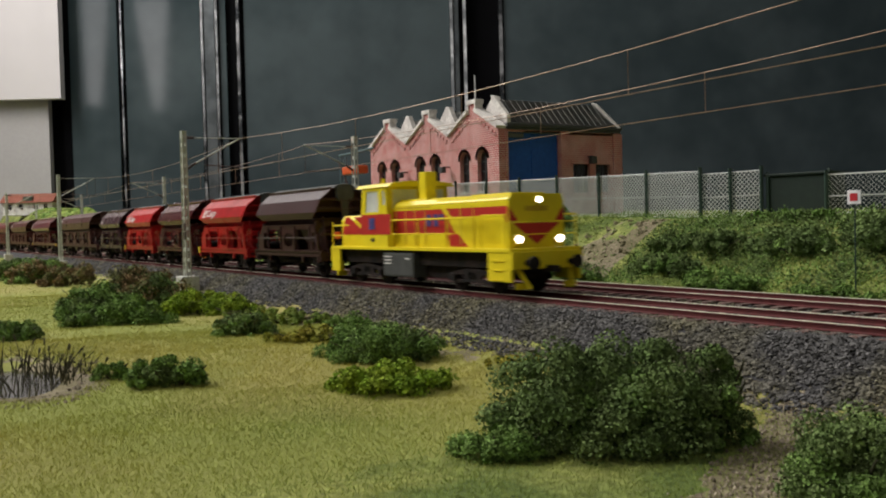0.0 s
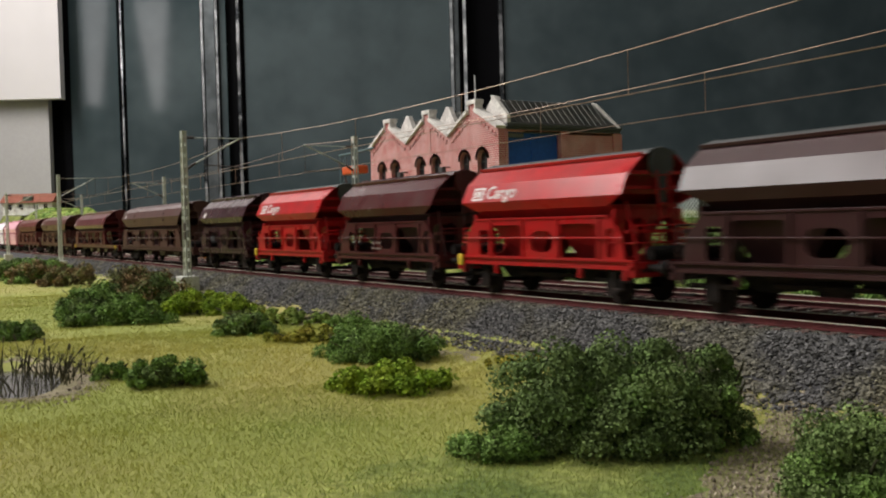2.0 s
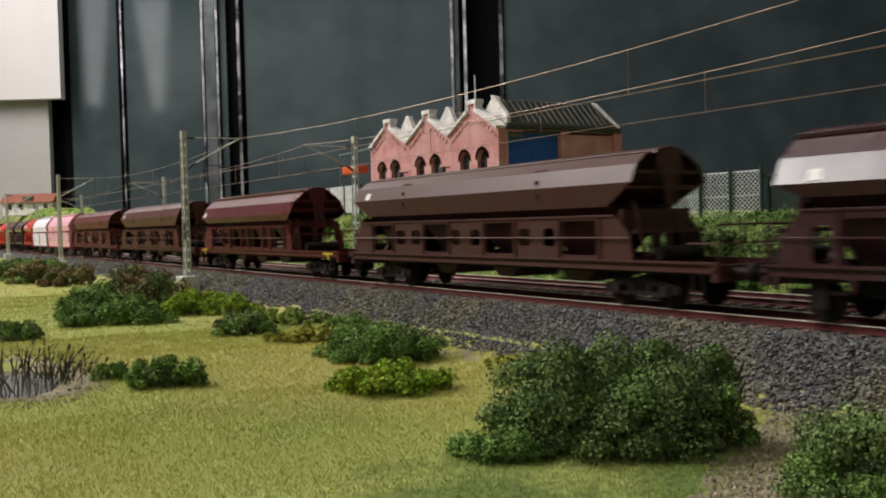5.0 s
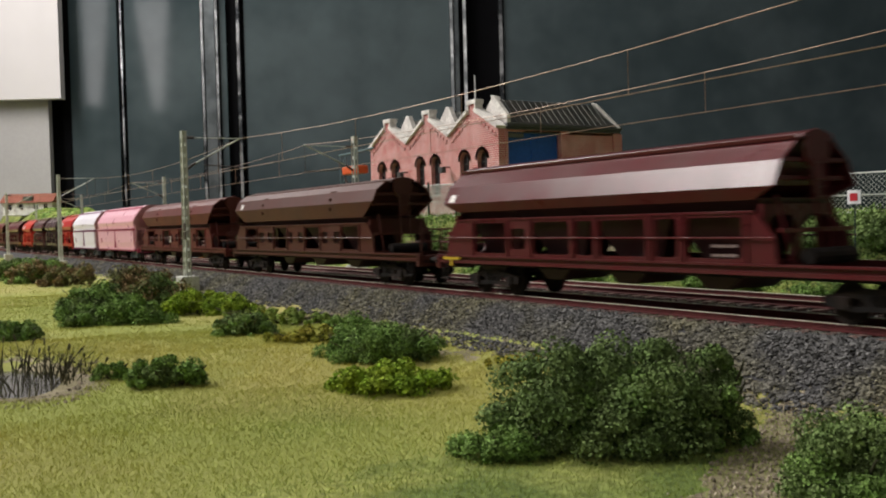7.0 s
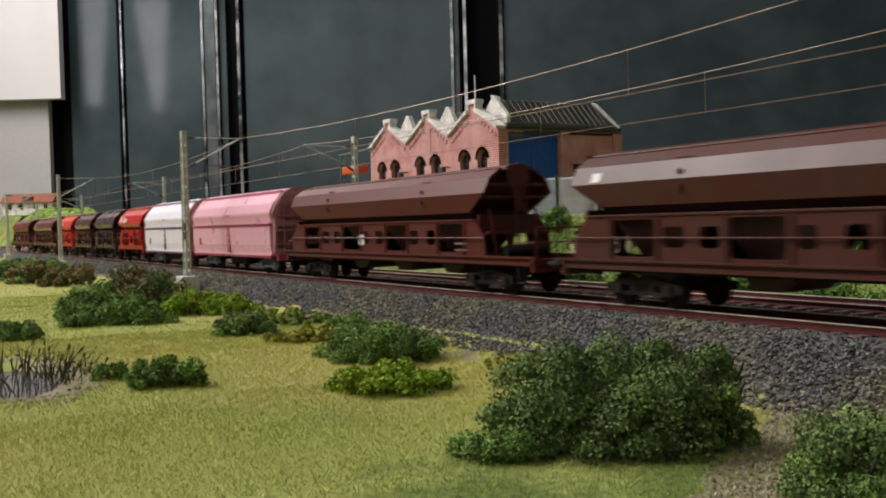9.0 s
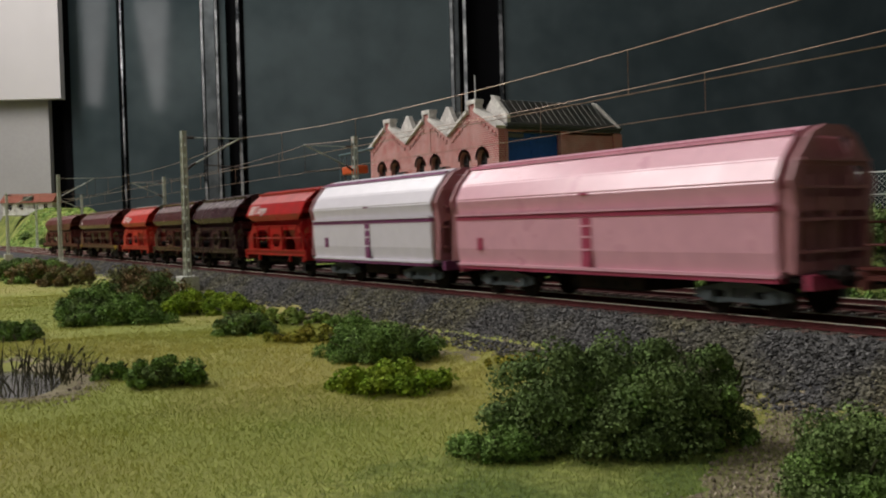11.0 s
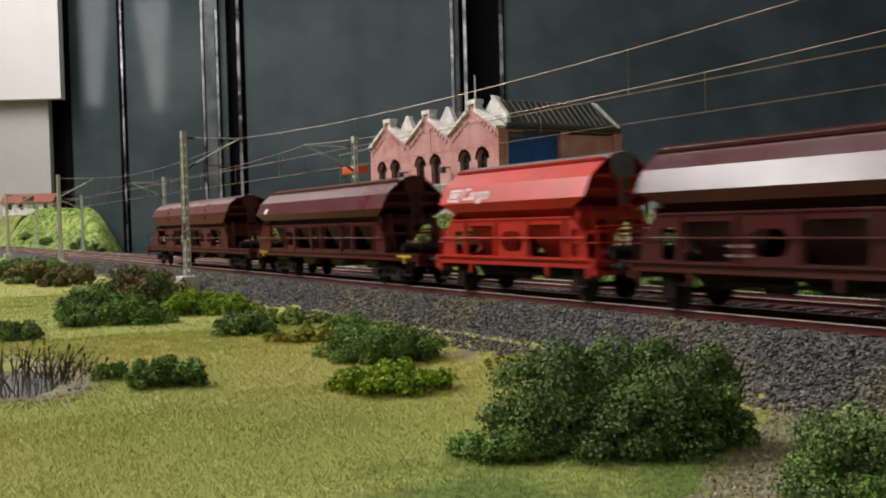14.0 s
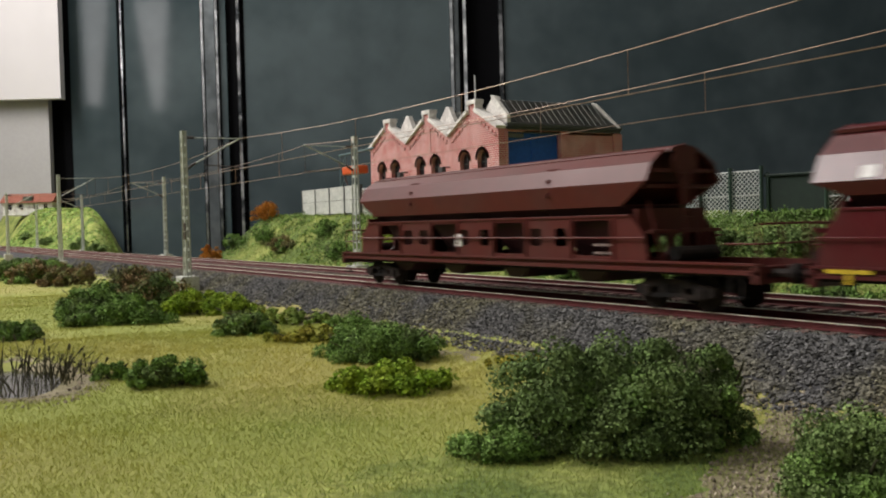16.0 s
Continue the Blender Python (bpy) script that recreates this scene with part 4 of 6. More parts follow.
def scrub(name, key, n, seed, level, sign, leaf, label, tall):
    """Low growth over the bank beyond the tracks, thick and thin by turns."""
    r = np.random.RandomState(seed)
    x, y = r.uniform(-92, -6, n * 3), r.uniform(24.7, 31.2, n * 3)
    x = np.where(r.uniform(size=n * 3) < 0.5, r.uniform(-40, -8, n * 3), x)
    w = waves(x, y, 0.45, 15) + 0.5 * waves(x, y, 1.4, 16) + 0.55 * smooth_step(-36, -29, x) - 0.5 * smooth_step(28.0, 25.0, y) * (x > -26)
    keep = (sign * (w - level) > 0) & ~((x > -33.6) & (x < -29.0) & (y > 26.8) & (y < 30.8) & (r.uniform(size=n * 3) < (0.45 if key == "turf" else 0.93))) & ((y > 26.0) | (key != "dark")) & ((y < 30.6) | (key != "dark"))
    x, y = x[keep][:n], y[keep][:n]
    m = len(x)
    z = height(x, y)
    nrm = r.normal(size=(m, 3)) * 0.7 + np.array([0, -0.3, 0.7])
    nrm /= np.linalg.norm(nrm, axis=1)[:, None]
    t = np.cross(nrm, r.normal(size=(m, 3)))
    t /= np.linalg.norm(t, axis=1)[:, None]
    q = np.cross(nrm, t)
    s = (leaf * r.uniform(0.6, 1.4, m) * (1 + 0.5 * (x < -45)))[:, None]
    p = np.stack([x, y, z + r.uniform(0, 1, m) ** 1.5 * tall * (0.5 + np.abs(waves(x, y, 2.2, 17)))], 1)
    v = np.stack([p - t * s, p - q * s * 0.5, p + t * s, p + q * s * 0.5], 1)
    ob = soup(name, v.reshape(-1, 3), np.arange(m * 4).reshape(m, 4), LEAF[key])
    tagged(ob, label, "undergrowth", kind="stuff")


scrub("undergrowth", "dark", 24000, 91, 0.12, 1, 0.06, "dense dark green undergrowth covering the railway bank", 0.40)
scrub("undergrowth", "mid", 40000, 92, -0.15, 1, 0.055, "mid-green undergrowth covering the railway bank", 0.34)
scrub("undergrowth", "turf", 42000, 93, 0.22, -1, 0.045, "yellow-green grass tufts on the railway bank", 0.2)


def hill_turf():
    """Coarse grass on the far hill."""
    r = np.random.RandomState(97)
    n = 26000
    x = -r.uniform(95, 240, n)
    y = r.uniform(25.2, 46, n)
    keep = (y / -x < 0.246) & (0.847 * -x + 0.531 * y < 262)
    x, y = x[keep], y[keep]
    m = len(x)
    nrm = r.normal(size=(m, 3)) * 0.6 + np.array([0.2, -0.3, 0.8])
    nrm /= np.linalg.norm(nrm, axis=1)[:, None]
    t = np.cross(nrm, r.normal(size=(m, 3)))
    t /= np.linalg.norm(t, axis=1)[:, None]
    q = np.cross(nrm, t)
    g = (r.uniform(0.08, 0.2, m) * -x / 130)[:, None]
    p = np.stack([x, y, height(x, y) + r.uniform(0, 0.2, m)], 1)
    v = np.stack([p - t * g, p - q * g * 0.5, p + t * g, p + q * g * 0.5], 1)
    dark = waves(x, y, 0.22, 33) + r.normal(size=m) * 0.3 > -0.05
    for pick, key, label in ((~dark, "turf", "coarse green grass covering the far hill"), (dark, "mid", "darker green weeds on the far hill")):
        a = v[pick]
        tagged(soup("undergrowth", a.reshape(-1, 3), np.arange(len(a) * 4).reshape(-1, 4), LEAF[key]), label, "undergrowth", kind="stuff")


hill_turf()


def scree():
    r = np.random.RandomState(77)
    top = thing("scree_patch", (-31.3, 28.6, zg(-31.3, 28.6)), label="loose brown stones on a bare patch of the bank", category="stones")
    for i in range(70):
        x, y = r.uniform(-2.0, 2.0), r.uniform(-1.6, 1.7)
        z = zg(-31.3 + x, 28.6 + y) - zg(-31.3, 28.6)
        s = r.uniform(0.05, 0.14)
        bm = bmesh.new()
        bmesh.ops.create_icosphere(bm, subdivisions=1, radius=s, matrix=Matrix.Translation((x, y, z)))
        for v in bm.verts:
            v.co += Vector(r.normal(size=3)) * s * 0.22
        part("stone", bm, M["soil"], top)


scree()


def grass_field():
    r = np.random.RandomState(21)
    xs, ys = [], []
    for n, x0, x1, y0, y1 in ((190000, -20, -5, 0.0, 15.1), (90000, -34, -20, 2, 15.1), (36000, -60, -34, 3, 15.0), (10000, -110, -60, 4, 15.0)):
        xs.append(r.uniform(x0, x1, n))
        ys.append(r.uniform(y0, y1, n))
    x, y = np.concatenate(xs), np.concatenate(ys)
    pond = ((x + 26.2) / 3.2) ** 2 + ((y - 2.9) / 1.6) ** 2
    w = waves(x, y, 0.9, 8) + 0.6 * waves(x, y, 2.6, 9)
    keep = (pond > 1.35 + 0.5 * w) & ~((y > 13.4) & (w > 0.3) & (r.uniform(size=len(x)) < 0.8)) & (y < 14.95 - 0.35 * np.abs(waves(x, y, 3.0, 61))) & ~((y > 7.5) & (np.abs(x + 10.9 - (14.9 - y) * 0.53) < 0.55) & (r.uniform(size=len(x)) < 0.45))
    x, y = x[keep], y[keep]
    n = len(x)
    z = height(x, y) - 0.02
    far = np.clip((-x - 6) / 40, 0, 1.6)
    h = r.uniform(0.03, 0.10, n) * (1 + 0.5 * far)
    wd = 0.0055 + 0.009 * far
    a = r.uniform(0, 6.28, n)
    lean = r.normal(size=(n, 2)) * h[:, None] * 0.55
    p = np.stack([x, y, z], 1)
    t = np.stack([np.cos(a), np.sin(a), 0 * a], 1) * wd[:, None]
    tip = p + np.stack([lean[:, 0], lean[:, 1], h], 1)
    v = np.stack([p - t, p + t, tip], 1)
    w = waves(x, y, 0.9, 8) + 0.6 * waves(x, y, 2.6, 9)
    green = (x + r.normal(size=n) * 0.8 > -12.4 + 1.6 * w) | (waves(x, y, 0.5, 23) + r.normal(size=n) * 0.2 > 0.62)
    for pick, mat, label in ((~green, "grass", "short olive and yellow-green grass fibres of the meadow"), (green, "greengrass", "short fresh green grass fibres of the meadow")):
        q = v[pick]
        ob = soup("grass", q.reshape(-1, 3), np.arange(len(q) * 3).reshape(-1, 3), M[mat])
        tagged(ob, label, "grass", kind="stuff")


grass_field()


def pebbles():
    """Small pale stones on bare soil: round the pond, along the ballast foot and on the path."""
    r = np.random.RandomState(63)
    a = r.uniform(0, 6.28, 700)
    ring = r.uniform(1.0, 1.5, 700)
    px, py = [-26.2 + 3.3 * ring * np.cos(a)], [2.9 + 1.7 * ring * np.sin(a)]
    px.append(r.uniform(-34, -6, 1500))
    py.append(14.75 + r.normal(size=1500) * 0.28)
    t = r.uniform(7.6, 14.6, 700)
    px.append(-10.9 + (14.9 - t) * 0.53 + r.normal(size=700) * 0.35)
    py.append(t)
    x, y = np.concatenate(px), np.concatenate(py)
    n = len(x)
    base = np.array([(1, 0, 0), (0, 1, 0), (-1, 0, 0), (0, -1, 0), (0, 0, 1), (0, 0, -1)], float)
    tri = np.array([(0, 1, 4), (1, 2, 4), (2, 3, 4), (3, 0, 4), (1, 0, 5), (2, 1, 5), (3, 2, 5), (0, 3, 5)])
    v = base[None] * r.uniform(0.6, 1.4, (n, 6, 1)) + r.uniform(-0.3, 0.3, (n, 6, 3))
    v = v * r.uniform(0.015, 0.05, (n, 1, 1)) + np.stack([x, y, height(x, y) + 0.01], 1)[:, None, :]
    f = tri[None] + (np.arange(n) * 6)[:, None, None]
    ob = soup("pebbles", v.reshape(-1, 3), f.reshape(-1, 3), M["pebble"])
    tagged(ob, "small pale brown pebbles on bare soil", "pebbles", kind="stuff")


pebbles()


def reeds():
    r = np.random.RandomState(31)
    for cx, cy, n, hh in ((-27.0, 4.0, 16, 1.0), (-28.5, 3.0, 14, 0.95), (-24.6, 2.3, 12, 0.7), (-25.4, 4.1, 16, 1.0), (-26.2, 4.5, 16, 0.9), (-23.8, 2.9, 10, 0.75), (-24.6, 1.7, 16, 0.8), (-27.6, 3.6, 10, 1.05), (-25.0, 4.4, 10, 0.85)):
        top = thing("reed_clump", (cx, cy, -1.65), label="dark dry reeds standing at the pond edge", category="reeds", group="reed clumps")
        for i in range(n):
            x, y = r.normal() * 0.55, r.normal() * 0.35
            h = hh * r.uniform(0.5, 1.1)
            lx, ly = r.normal() * 0.34, r.normal() * 0.34
            bm = rods(((x, y, 0), (x + lx * 0.4, y + ly * 0.4, h * 0.6), 0.019), ((x + lx * 0.4, y + ly * 0.4, h * 0.58), (x + lx, y + ly, h), 0.008), seg=4)
            if i % 4 == 0:
                rod(bm, (x + lx * 0.8, y + ly * 0.8, h * 0.85), (x + lx, y + ly, h), 0.028, 6)
            part("reed", bm, LEAF["reed"], top)


reeds()

# ---- the train; each vehicle is drawn round its own middle, x forward, z from the rail head ----
TRAIN = []


def buffers(top, half, z=1.05):
    for s in (-1, 1):
        for y in (-0.87, 0.87):
            bm = rods(((s * (half - 0.62), y, z), (s * (half - 0.1), y, z), 0.09), seg=8)
            rod(bm, (s * (half - 0.09), y, z), (s * (half - 0.02), y, z), 0.22, 12)
            part("buffer", bm, M["dark"], top)
        part("coupler", boxes(((s * half - 0.75 if s > 0 else -half, -0.12, 0.75), (half if s > 0 else -half + 0.75, 0.12, 0.95))), M["dark"], top)


def axle_set(top, x, r=0.46):
    for y in (-0.75, 0.75):
        wheel("wheel", (x, y, r), r, top)
    part("axle", rods(((x, -0.95, r), (x, 0.95, r), 0.08)), M["dark"], top)


def bogie(top, x, base=1.8, frame_mat=None):
    b = thing("bogie", (0, 0, 0))
    b.parent = top
    b.location = (x * K, 0, 0)
    for d in (-base / 2, base / 2):
        for y in (-0.75, 0.75):
            wheel("wheel", (d, y, 0.46), 0.46, b)
    for s in (-1, 1):
        prof = [(-base / 2 - 0.45, 0.62), (-base / 2 - 0.45, 0.42), (-base / 2 + 0.25, 0.30), (-0.35, 0.34), (0.35, 0.34), (base / 2 - 0.25, 0.30), (base / 2 + 0.45, 0.42), (base / 2 + 0.45, 0.62), (0.4, 0.80), (-0.4, 0.80)]
        bm = plate(prof, [rounded(-0.78 * base / 1.8, 0.43, -0.42 * base / 1.8, 0.60, 0.05), rounded(-0.26, 0.44, 0.26, 0.68, 0.06), rounded(0.42 * base / 1.8, 0.43, 0.78 * base / 1.8, 0.60, 0.05)], 0.10, lambda u, v, w: (u, s * (0.98 + w), v))
        for d in (-base / 2, base / 2):
            box(bm, (d - 0.16, s * 1.08 - 0.08, 0.34), (d + 0.16, s * 1.08 + 0.08, 0.62), 0.03)
        for d in (-0.15, 0.0, 0.15):
            rod(bm, (d, s * 1.02, 0.42), (d, s * 1.02, 0.72), 0.055, 8)
        part("side_frame", bm, frame_mat or M["dark"], b)
    part("bolster", boxes(((-0.25, -0.9, 0.55), (0.25, 0.9, 0.85))), M["dark"], b)


def swing_roof(face, cut, x0, x1):
    """Folded roof shell: its ends are open, recessed and cut back below the widest edge."""
    bm = bmesh.new()
    ring = [(-y, z, c) for (y, z), c in zip(face, cut)] + [(y, z, c) for (y, z), c in zip(face[::-1], cut[::-1])]
    n = len(ring)

    def loop(s, grow, back_by, lean):
        x = x1 if s > 0 else x0
        return [bm.verts.new((x - s * (c + back_by + lean * (4.2 - z)), y * grow, 3.35 + (z - 3.35) * grow)) for y, z, c in ring]
    loops = [loop(-1, 0.92, 0.30, 0.28), loop(-1, 0.94, 0.0, 0.0), loop(-1, 1.0, 0.0, 0.0), loop(1, 1.0, 0.0, 0.0), loop(1, 0.94, 0.0, 0.0), loop(1, 0.92, 0.30, 0.28)]
    for a, b in zip(loops[:-1], loops[1:]):
        for k in range(n):
            bm.faces.new((a[k], b[k], b[(k + 1) % n], a[(k + 1) % n]))
    for end in (loops[0], loops[-1]):
        for k in range(n // 2 - 1):
            bm.faces.new((end[k], end[k + 1], end[n - 2 - k], end[n - 1 - k]))
    return bm


def chute_lobe(x, w):
    """A discharge chute that hangs below the frame, narrowing downwards."""
    prof = [(x - w, 1.06), (x - w * 0.92, 0.86), (x - w * 0.45, 0.60), (x + w * 0.45, 0.60), (x + w * 0.92, 0.86), (x + w, 1.06)]
    return plate(prof, [], 1.8, lambda u, v, t: (u, t - 0.9, v))


def hopper(length, colour, four, label, roof_colour=None, top_strip=None, marks=(), inner=None, holes=None, roof_span=None, tall=False):
    """Swing-roof hopper wagon."""
    top = thing("hopper_wagon", (0, TRACK_Y, 0), label=label, category="railway wagon", group="wagons of the train")
    half = length / 2
    hs = half - 0.62
    rl, ro = roof_span or (half - 1.0, 0.0)
    roof_m = roof_colour or colour
    if tall:
        face = [(1.28, 2.68), (1.40, 3.30), (1.18, 3.78), (0.78, 4.06), (0.36, 4.17)]
        cut = [1.05, 0.0, 0.0, 0.04, 0.06]
    else:
        face = [(1.34, 2.70), (1.48, 2.99), (1.22, 3.56), (0.62, 4.06), (0.30, 4.15)]
        cut = [0.66, 0.0, 0.0, 0.0, 0.0]
    roof = part("roof", swing_roof(face, cut, ro - rl, ro + rl), roof_m, top)
    for f in roof.data.polygons:
        f.use_smooth = False
    cap = top_strip or roof_m
    part("ridge_cap", prism([(-0.56, 4.06), (-0.50, 4.15), (-0.22, 4.23), (0.22, 4.23), (0.50, 4.15), (0.56, 4.06)], ro - rl - 0.02, ro + rl + 0.05), cap, roof)
    part("gutter_ledge", prism([(-0.72, 4.02), (-0.74, 4.10), (-0.66, 4.12), (-0.62, 4.06)], ro - rl + 0.02, ro + rl - 0.02), roof_m, roof)
    for s in (-1, 1):
        x = ro + s * (rl + 0.02)
        # round end plate below the ridge, ribs across the recessed end
        bm = bmesh.new()
        bmesh.ops.create_cone(bm, cap_ends=True, segments=16, radius1=0.46, radius2=0.44, depth=0.07, matrix=Matrix.Translation((x, 0, 3.82)) @ Matrix.Rotation(math.pi / 2, 4, "Y"))
        box(bm, (x - 0.035, -0.16, 2.75), (x + 0.035, 0.16, 3.6), 0.01)
        part("end_plate", bm, cap, roof)
        for z, w, d in ((3.52, 1.12, 0.06), (3.12, 1.24, 0.16)):
            a, b = x - s * d, x - s * (d + 0.22)
            part("end_rib", boxes(((min(a, b), -w, z), (max(a, b), w, z + 0.10)), bevel=0.015), roof_m, roof)
    for i in range(2 if tall else 0):
        x = ro - rl + (i + 0.5) * 2 * rl / 2
        part("roof_catch", boxes(((x - 0.28, -1.17, 3.80), (x + 0.28, -1.10, 3.84)), ((x - 0.05, -1.43, 3.02), (x + 0.05, -1.36, 3.16)), ((x - 0.05, -1.38, 3.42), (x + 0.05, -1.31, 3.54))), roof_m, roof)
    # funnels of the hopper, one after the other
    count = 4 if four else 2
    f0, f1 = ro - rl + cut[0] - 0.1, ro + rl - cut[0] + 0.1
    step = (f1 - f0) / count
    for i in range(count):
        a, b = f0 + i * step, f0 + (i + 1) * step
        bm = bmesh.new()
        hi = [bm.verts.new(p) for p in ((a, -1.22, face[0][1]), (b, -1.22, face[0][1]), (b, 1.22, face[0][1]), (a, 1.22, face[0][1]))]
        mid = [bm.verts.new(p) for p in ((a + step * 0.03, -0.72, 2.30), (b - step * 0.03, -0.72, 2.30), (b - step * 0.03, 0.72, 2.30), (a + step * 0.03, 0.72, 2.30))]
        lo = [bm.verts.new(p) for p in ((a + step * 0.30, -0.32, 1.0), (b - step * 0.30, -0.32, 1.0), (b - step * 0.30, 0.32, 1.0), (a + step * 0.30, 0.32, 1.0))]
        bm.faces.new(hi)
        bm.faces.new(lo[::-1])
        for u, v in ((hi, mid), (mid, lo)):
            for k in range(4):
                bm.faces.new((u[k], v[k], v[(k + 1) % 4], u[(k + 1) % 4]))
        part("funnel", bm, inner or colour, top)
    for i in range(count):
        x = f0 + (i + 0.5) * step
        w = min(0.75, step * 0.36)
        part("chute", chute_lobe(x, w), inner or M["dark"] if four else M["dark"], top)
    # side frames with openings
    bl = half - 1.0 if not four else rl
    if holes is None:
        if tall:
            holes = [(ro + a, ro + b, big) for a, b, big in ((-6.35, -4.88, 1), (-4.56, -3.89, 0), (-3.40, -2.79, 0), (-2.48, -0.96, 1), (-0.68, -0.21, 0), (0.44, 0.99, 0), (1.32, 2.81, 1), (3.13, 3.66, 0), (4.30, 4.82, 0), (5.13, 6.61, 1))]
        elif four:
            holes = [(ro + a, ro + b, big) for a, b, big in ((-5.0, -3.35, 1), (-3.05, -2.35, 3), (-1.93, -0.31, 1), (0.0, 0.7, 1), (1.0, 2.7, 1), (3.08, 3.77, 1), (4.13, 5.75, 1))]
        else:
            holes = [(-2.96, -2.47, 2), (-2.2, -0.75, 1), (-0.25, 0.75, 3), (1.15, 2.65, 1), (3.05, 3.45, 2)]
    lift = 0.08 if four else 0.0
    for s in (-1, 1):
        loops = []
        for a, b, big in holes:
            v0, v1 = {1: (1.28, 2.24), 0: (1.52, 2.04), 2: (1.3, 2.1), 3: (1.42, 2.05)}[big]
            loops.append(rounded(a, v0 + lift, b, v1 + lift, 0.26 if big == 3 and not four else 0.1, 3))
        bm = plate([(ro - bl, 1.16), (ro + bl, 1.16), (ro + bl - 0.12, 1.9), (ro + bl - 0.62, 2.46), (ro - bl + 0.62, 2.46), (ro - bl + 0.12, 1.9)], loops, 0.06, lambda u, v, w: (u, s * (1.30 + w), v))
        wall = part("side_wall", bm, colour, top)
        part("grab_rail", rods(((ro - bl, s * 1.44, 1.84), (ro + bl, s * 1.44, 1.84), 0.026), seg=5), colour, wall)
        part("top_ledge", boxes(((ro - bl + 0.62, min(s * 1.26, s * 1.40), 2.40), (ro + bl - 0.62, max(s * 1.26, s * 1.40), 2.46)), bevel=0.01), colour, wall)
        for a, b, big in holes:
            if big == 1:
                for u in (a - 0.12, b + 0.12):
                    part("stiffener", boxes(((u - 0.04, min(s * 1.36, s * 1.41), 1.2), (u + 0.04, max(s * 1.36, s * 1.41), 2.39))), colour, wall)
        bar = [(1.22, 1.0), (1.42, 1.0), (1.42, 1.09), (1.35, 1.10), (1.35, 1.20), (1.44, 1.21), (1.44, 1.26), (1.22, 1.26)]
        part("sole_bar", prism([(s * y, z) for y, z in bar], -hs, hs), colour, top)
    part("chassis", boxes(((-hs, -1.2, 0.92), (hs, 1.2, 1.04))), M["dark"], top)
    for s in (-1, 1):
        x = s * hs
        part("head_stock", boxes(((min(x, x - s * 0.18), -1.42, 0.80), (max(x, x - s * 0.18), 1.42, 1.2)), bevel=0.02), colour, top)
        bm = bmesh.new()
        for y in (-1.25, -0.45, 0.45, 1.25):
            rod(bm, (x - s * 0.1, y, 1.2), (x - s * 0.1, y, 2.15), 0.028, 5)
        rod(bm, (x - s * 0.1, -1.25, 2.15), (x - s * 0.1, 1.25, 2.15), 0.028, 5)
        rod(bm, (x - s * 0.1, -1.25, 1.7), (x - s * 0.1, 1.25, 1.7), 0.022, 5)
        rod(bm, (x - s * 0.1, -1.3, 1.7), (x - s * 1.0, -1.34, 1.7), 0.022, 5)
        part("platform_rail", bm, colour, top)
        bm = bmesh.new()
        for y in (-0.22, 0.22):
            rod(bm, (ro + s * (rl + 0.3), y, 1.1), (ro + s * (rl + 0.05), y, 3.6), 0.03, 5)
        for i in range(7):
            t = i / 6
            px_ = ro + s * (rl + 0.3 - 0.25 * t)
            rod(bm, (px_, -0.22, 1.2 + 2.3 * t), (px_, 0.22, 1.2 + 2.3 * t), 0.02, 5)
        part("ladder", bm, colour, top)
        a = ro + s * (rl - 0.55)
        head = 1.98 if tall else 2.36
        hoops = [rounded(-1.12, 1.32, -0.12, head, 0.28, 4), rounded(0.12, 1.32, 1.12, head, 0.28, 4)]
        part("end_frame", plate([(-1.28, 1.1), (1.28, 1.1), (1.28, 2.60), (-1.28, 2.60)], hoops, 0.10, lambda u, v, w: (a + s * w, u, v)), colour, top)
        for y in (-0.95, 0.95):
            part("end_strut", rods(((ro + s * (rl - 0.35), y, 2.8), (ro + s * (rl + 0.1), y, 1.2), 0.04)), colour, top)
        part("cross_bar", boxes(((ro + s * (rl + 0.02) - 0.05, -1.3, 1.95), (ro + s * (rl + 0.02) + 0.05, 1.3, 2.05)), bevel=0.01), colour, top)
        part("air_reservoir", rods(((ro + s * (rl + 0.35), -0.8, 1.42), (ro + s * (rl + 0.35), 0.8, 1.42), 0.19), seg=12), M["dark"], top)
        part("step", boxes(((x - s * 0.6 - 0.18, -1.5, 0.45), (x - s * 0.6 + 0.18, -1.3, 0.5)), ((x - s * 0.6 - 0.18, -1.44, 0.45), (x - s * 0.6 - 0.14, -1.4, 0.95)), ((x - s * 0.6 + 0.14, -1.44, 0.45), (x - s * 0.6 + 0.18, -1.4, 0.95))), M["dark"], top)
    if four:
        bogie(top, half - 3.5)
        bogie(top, -half + 3.5)
    else:
        for s in (-1, 1):
            part("brake_lever", boxes(((-1.3, min(s * 0.95, s * 1.05), 0.70), (1.4, max(s * 0.95, s * 1.05), 0.80)), bevel=0.02), M["dark"], top)
            part("brake_cylinder", rods(((-0.3, s * 0.8, 0.72), (0.5, s * 0.8, 0.72), 0.17), seg=10), M["dark"], top)
            for x in (-hs + 0.35, -2.0, 2.0, hs - 0.35):
                part("tie_lug", boxes(((x - 0.06, min(s * 1.30, s * 1.43), 0.72), (x + 0.06, max(s * 1.30, s * 1.43), 1.0)), bevel=0.02), colour, top)
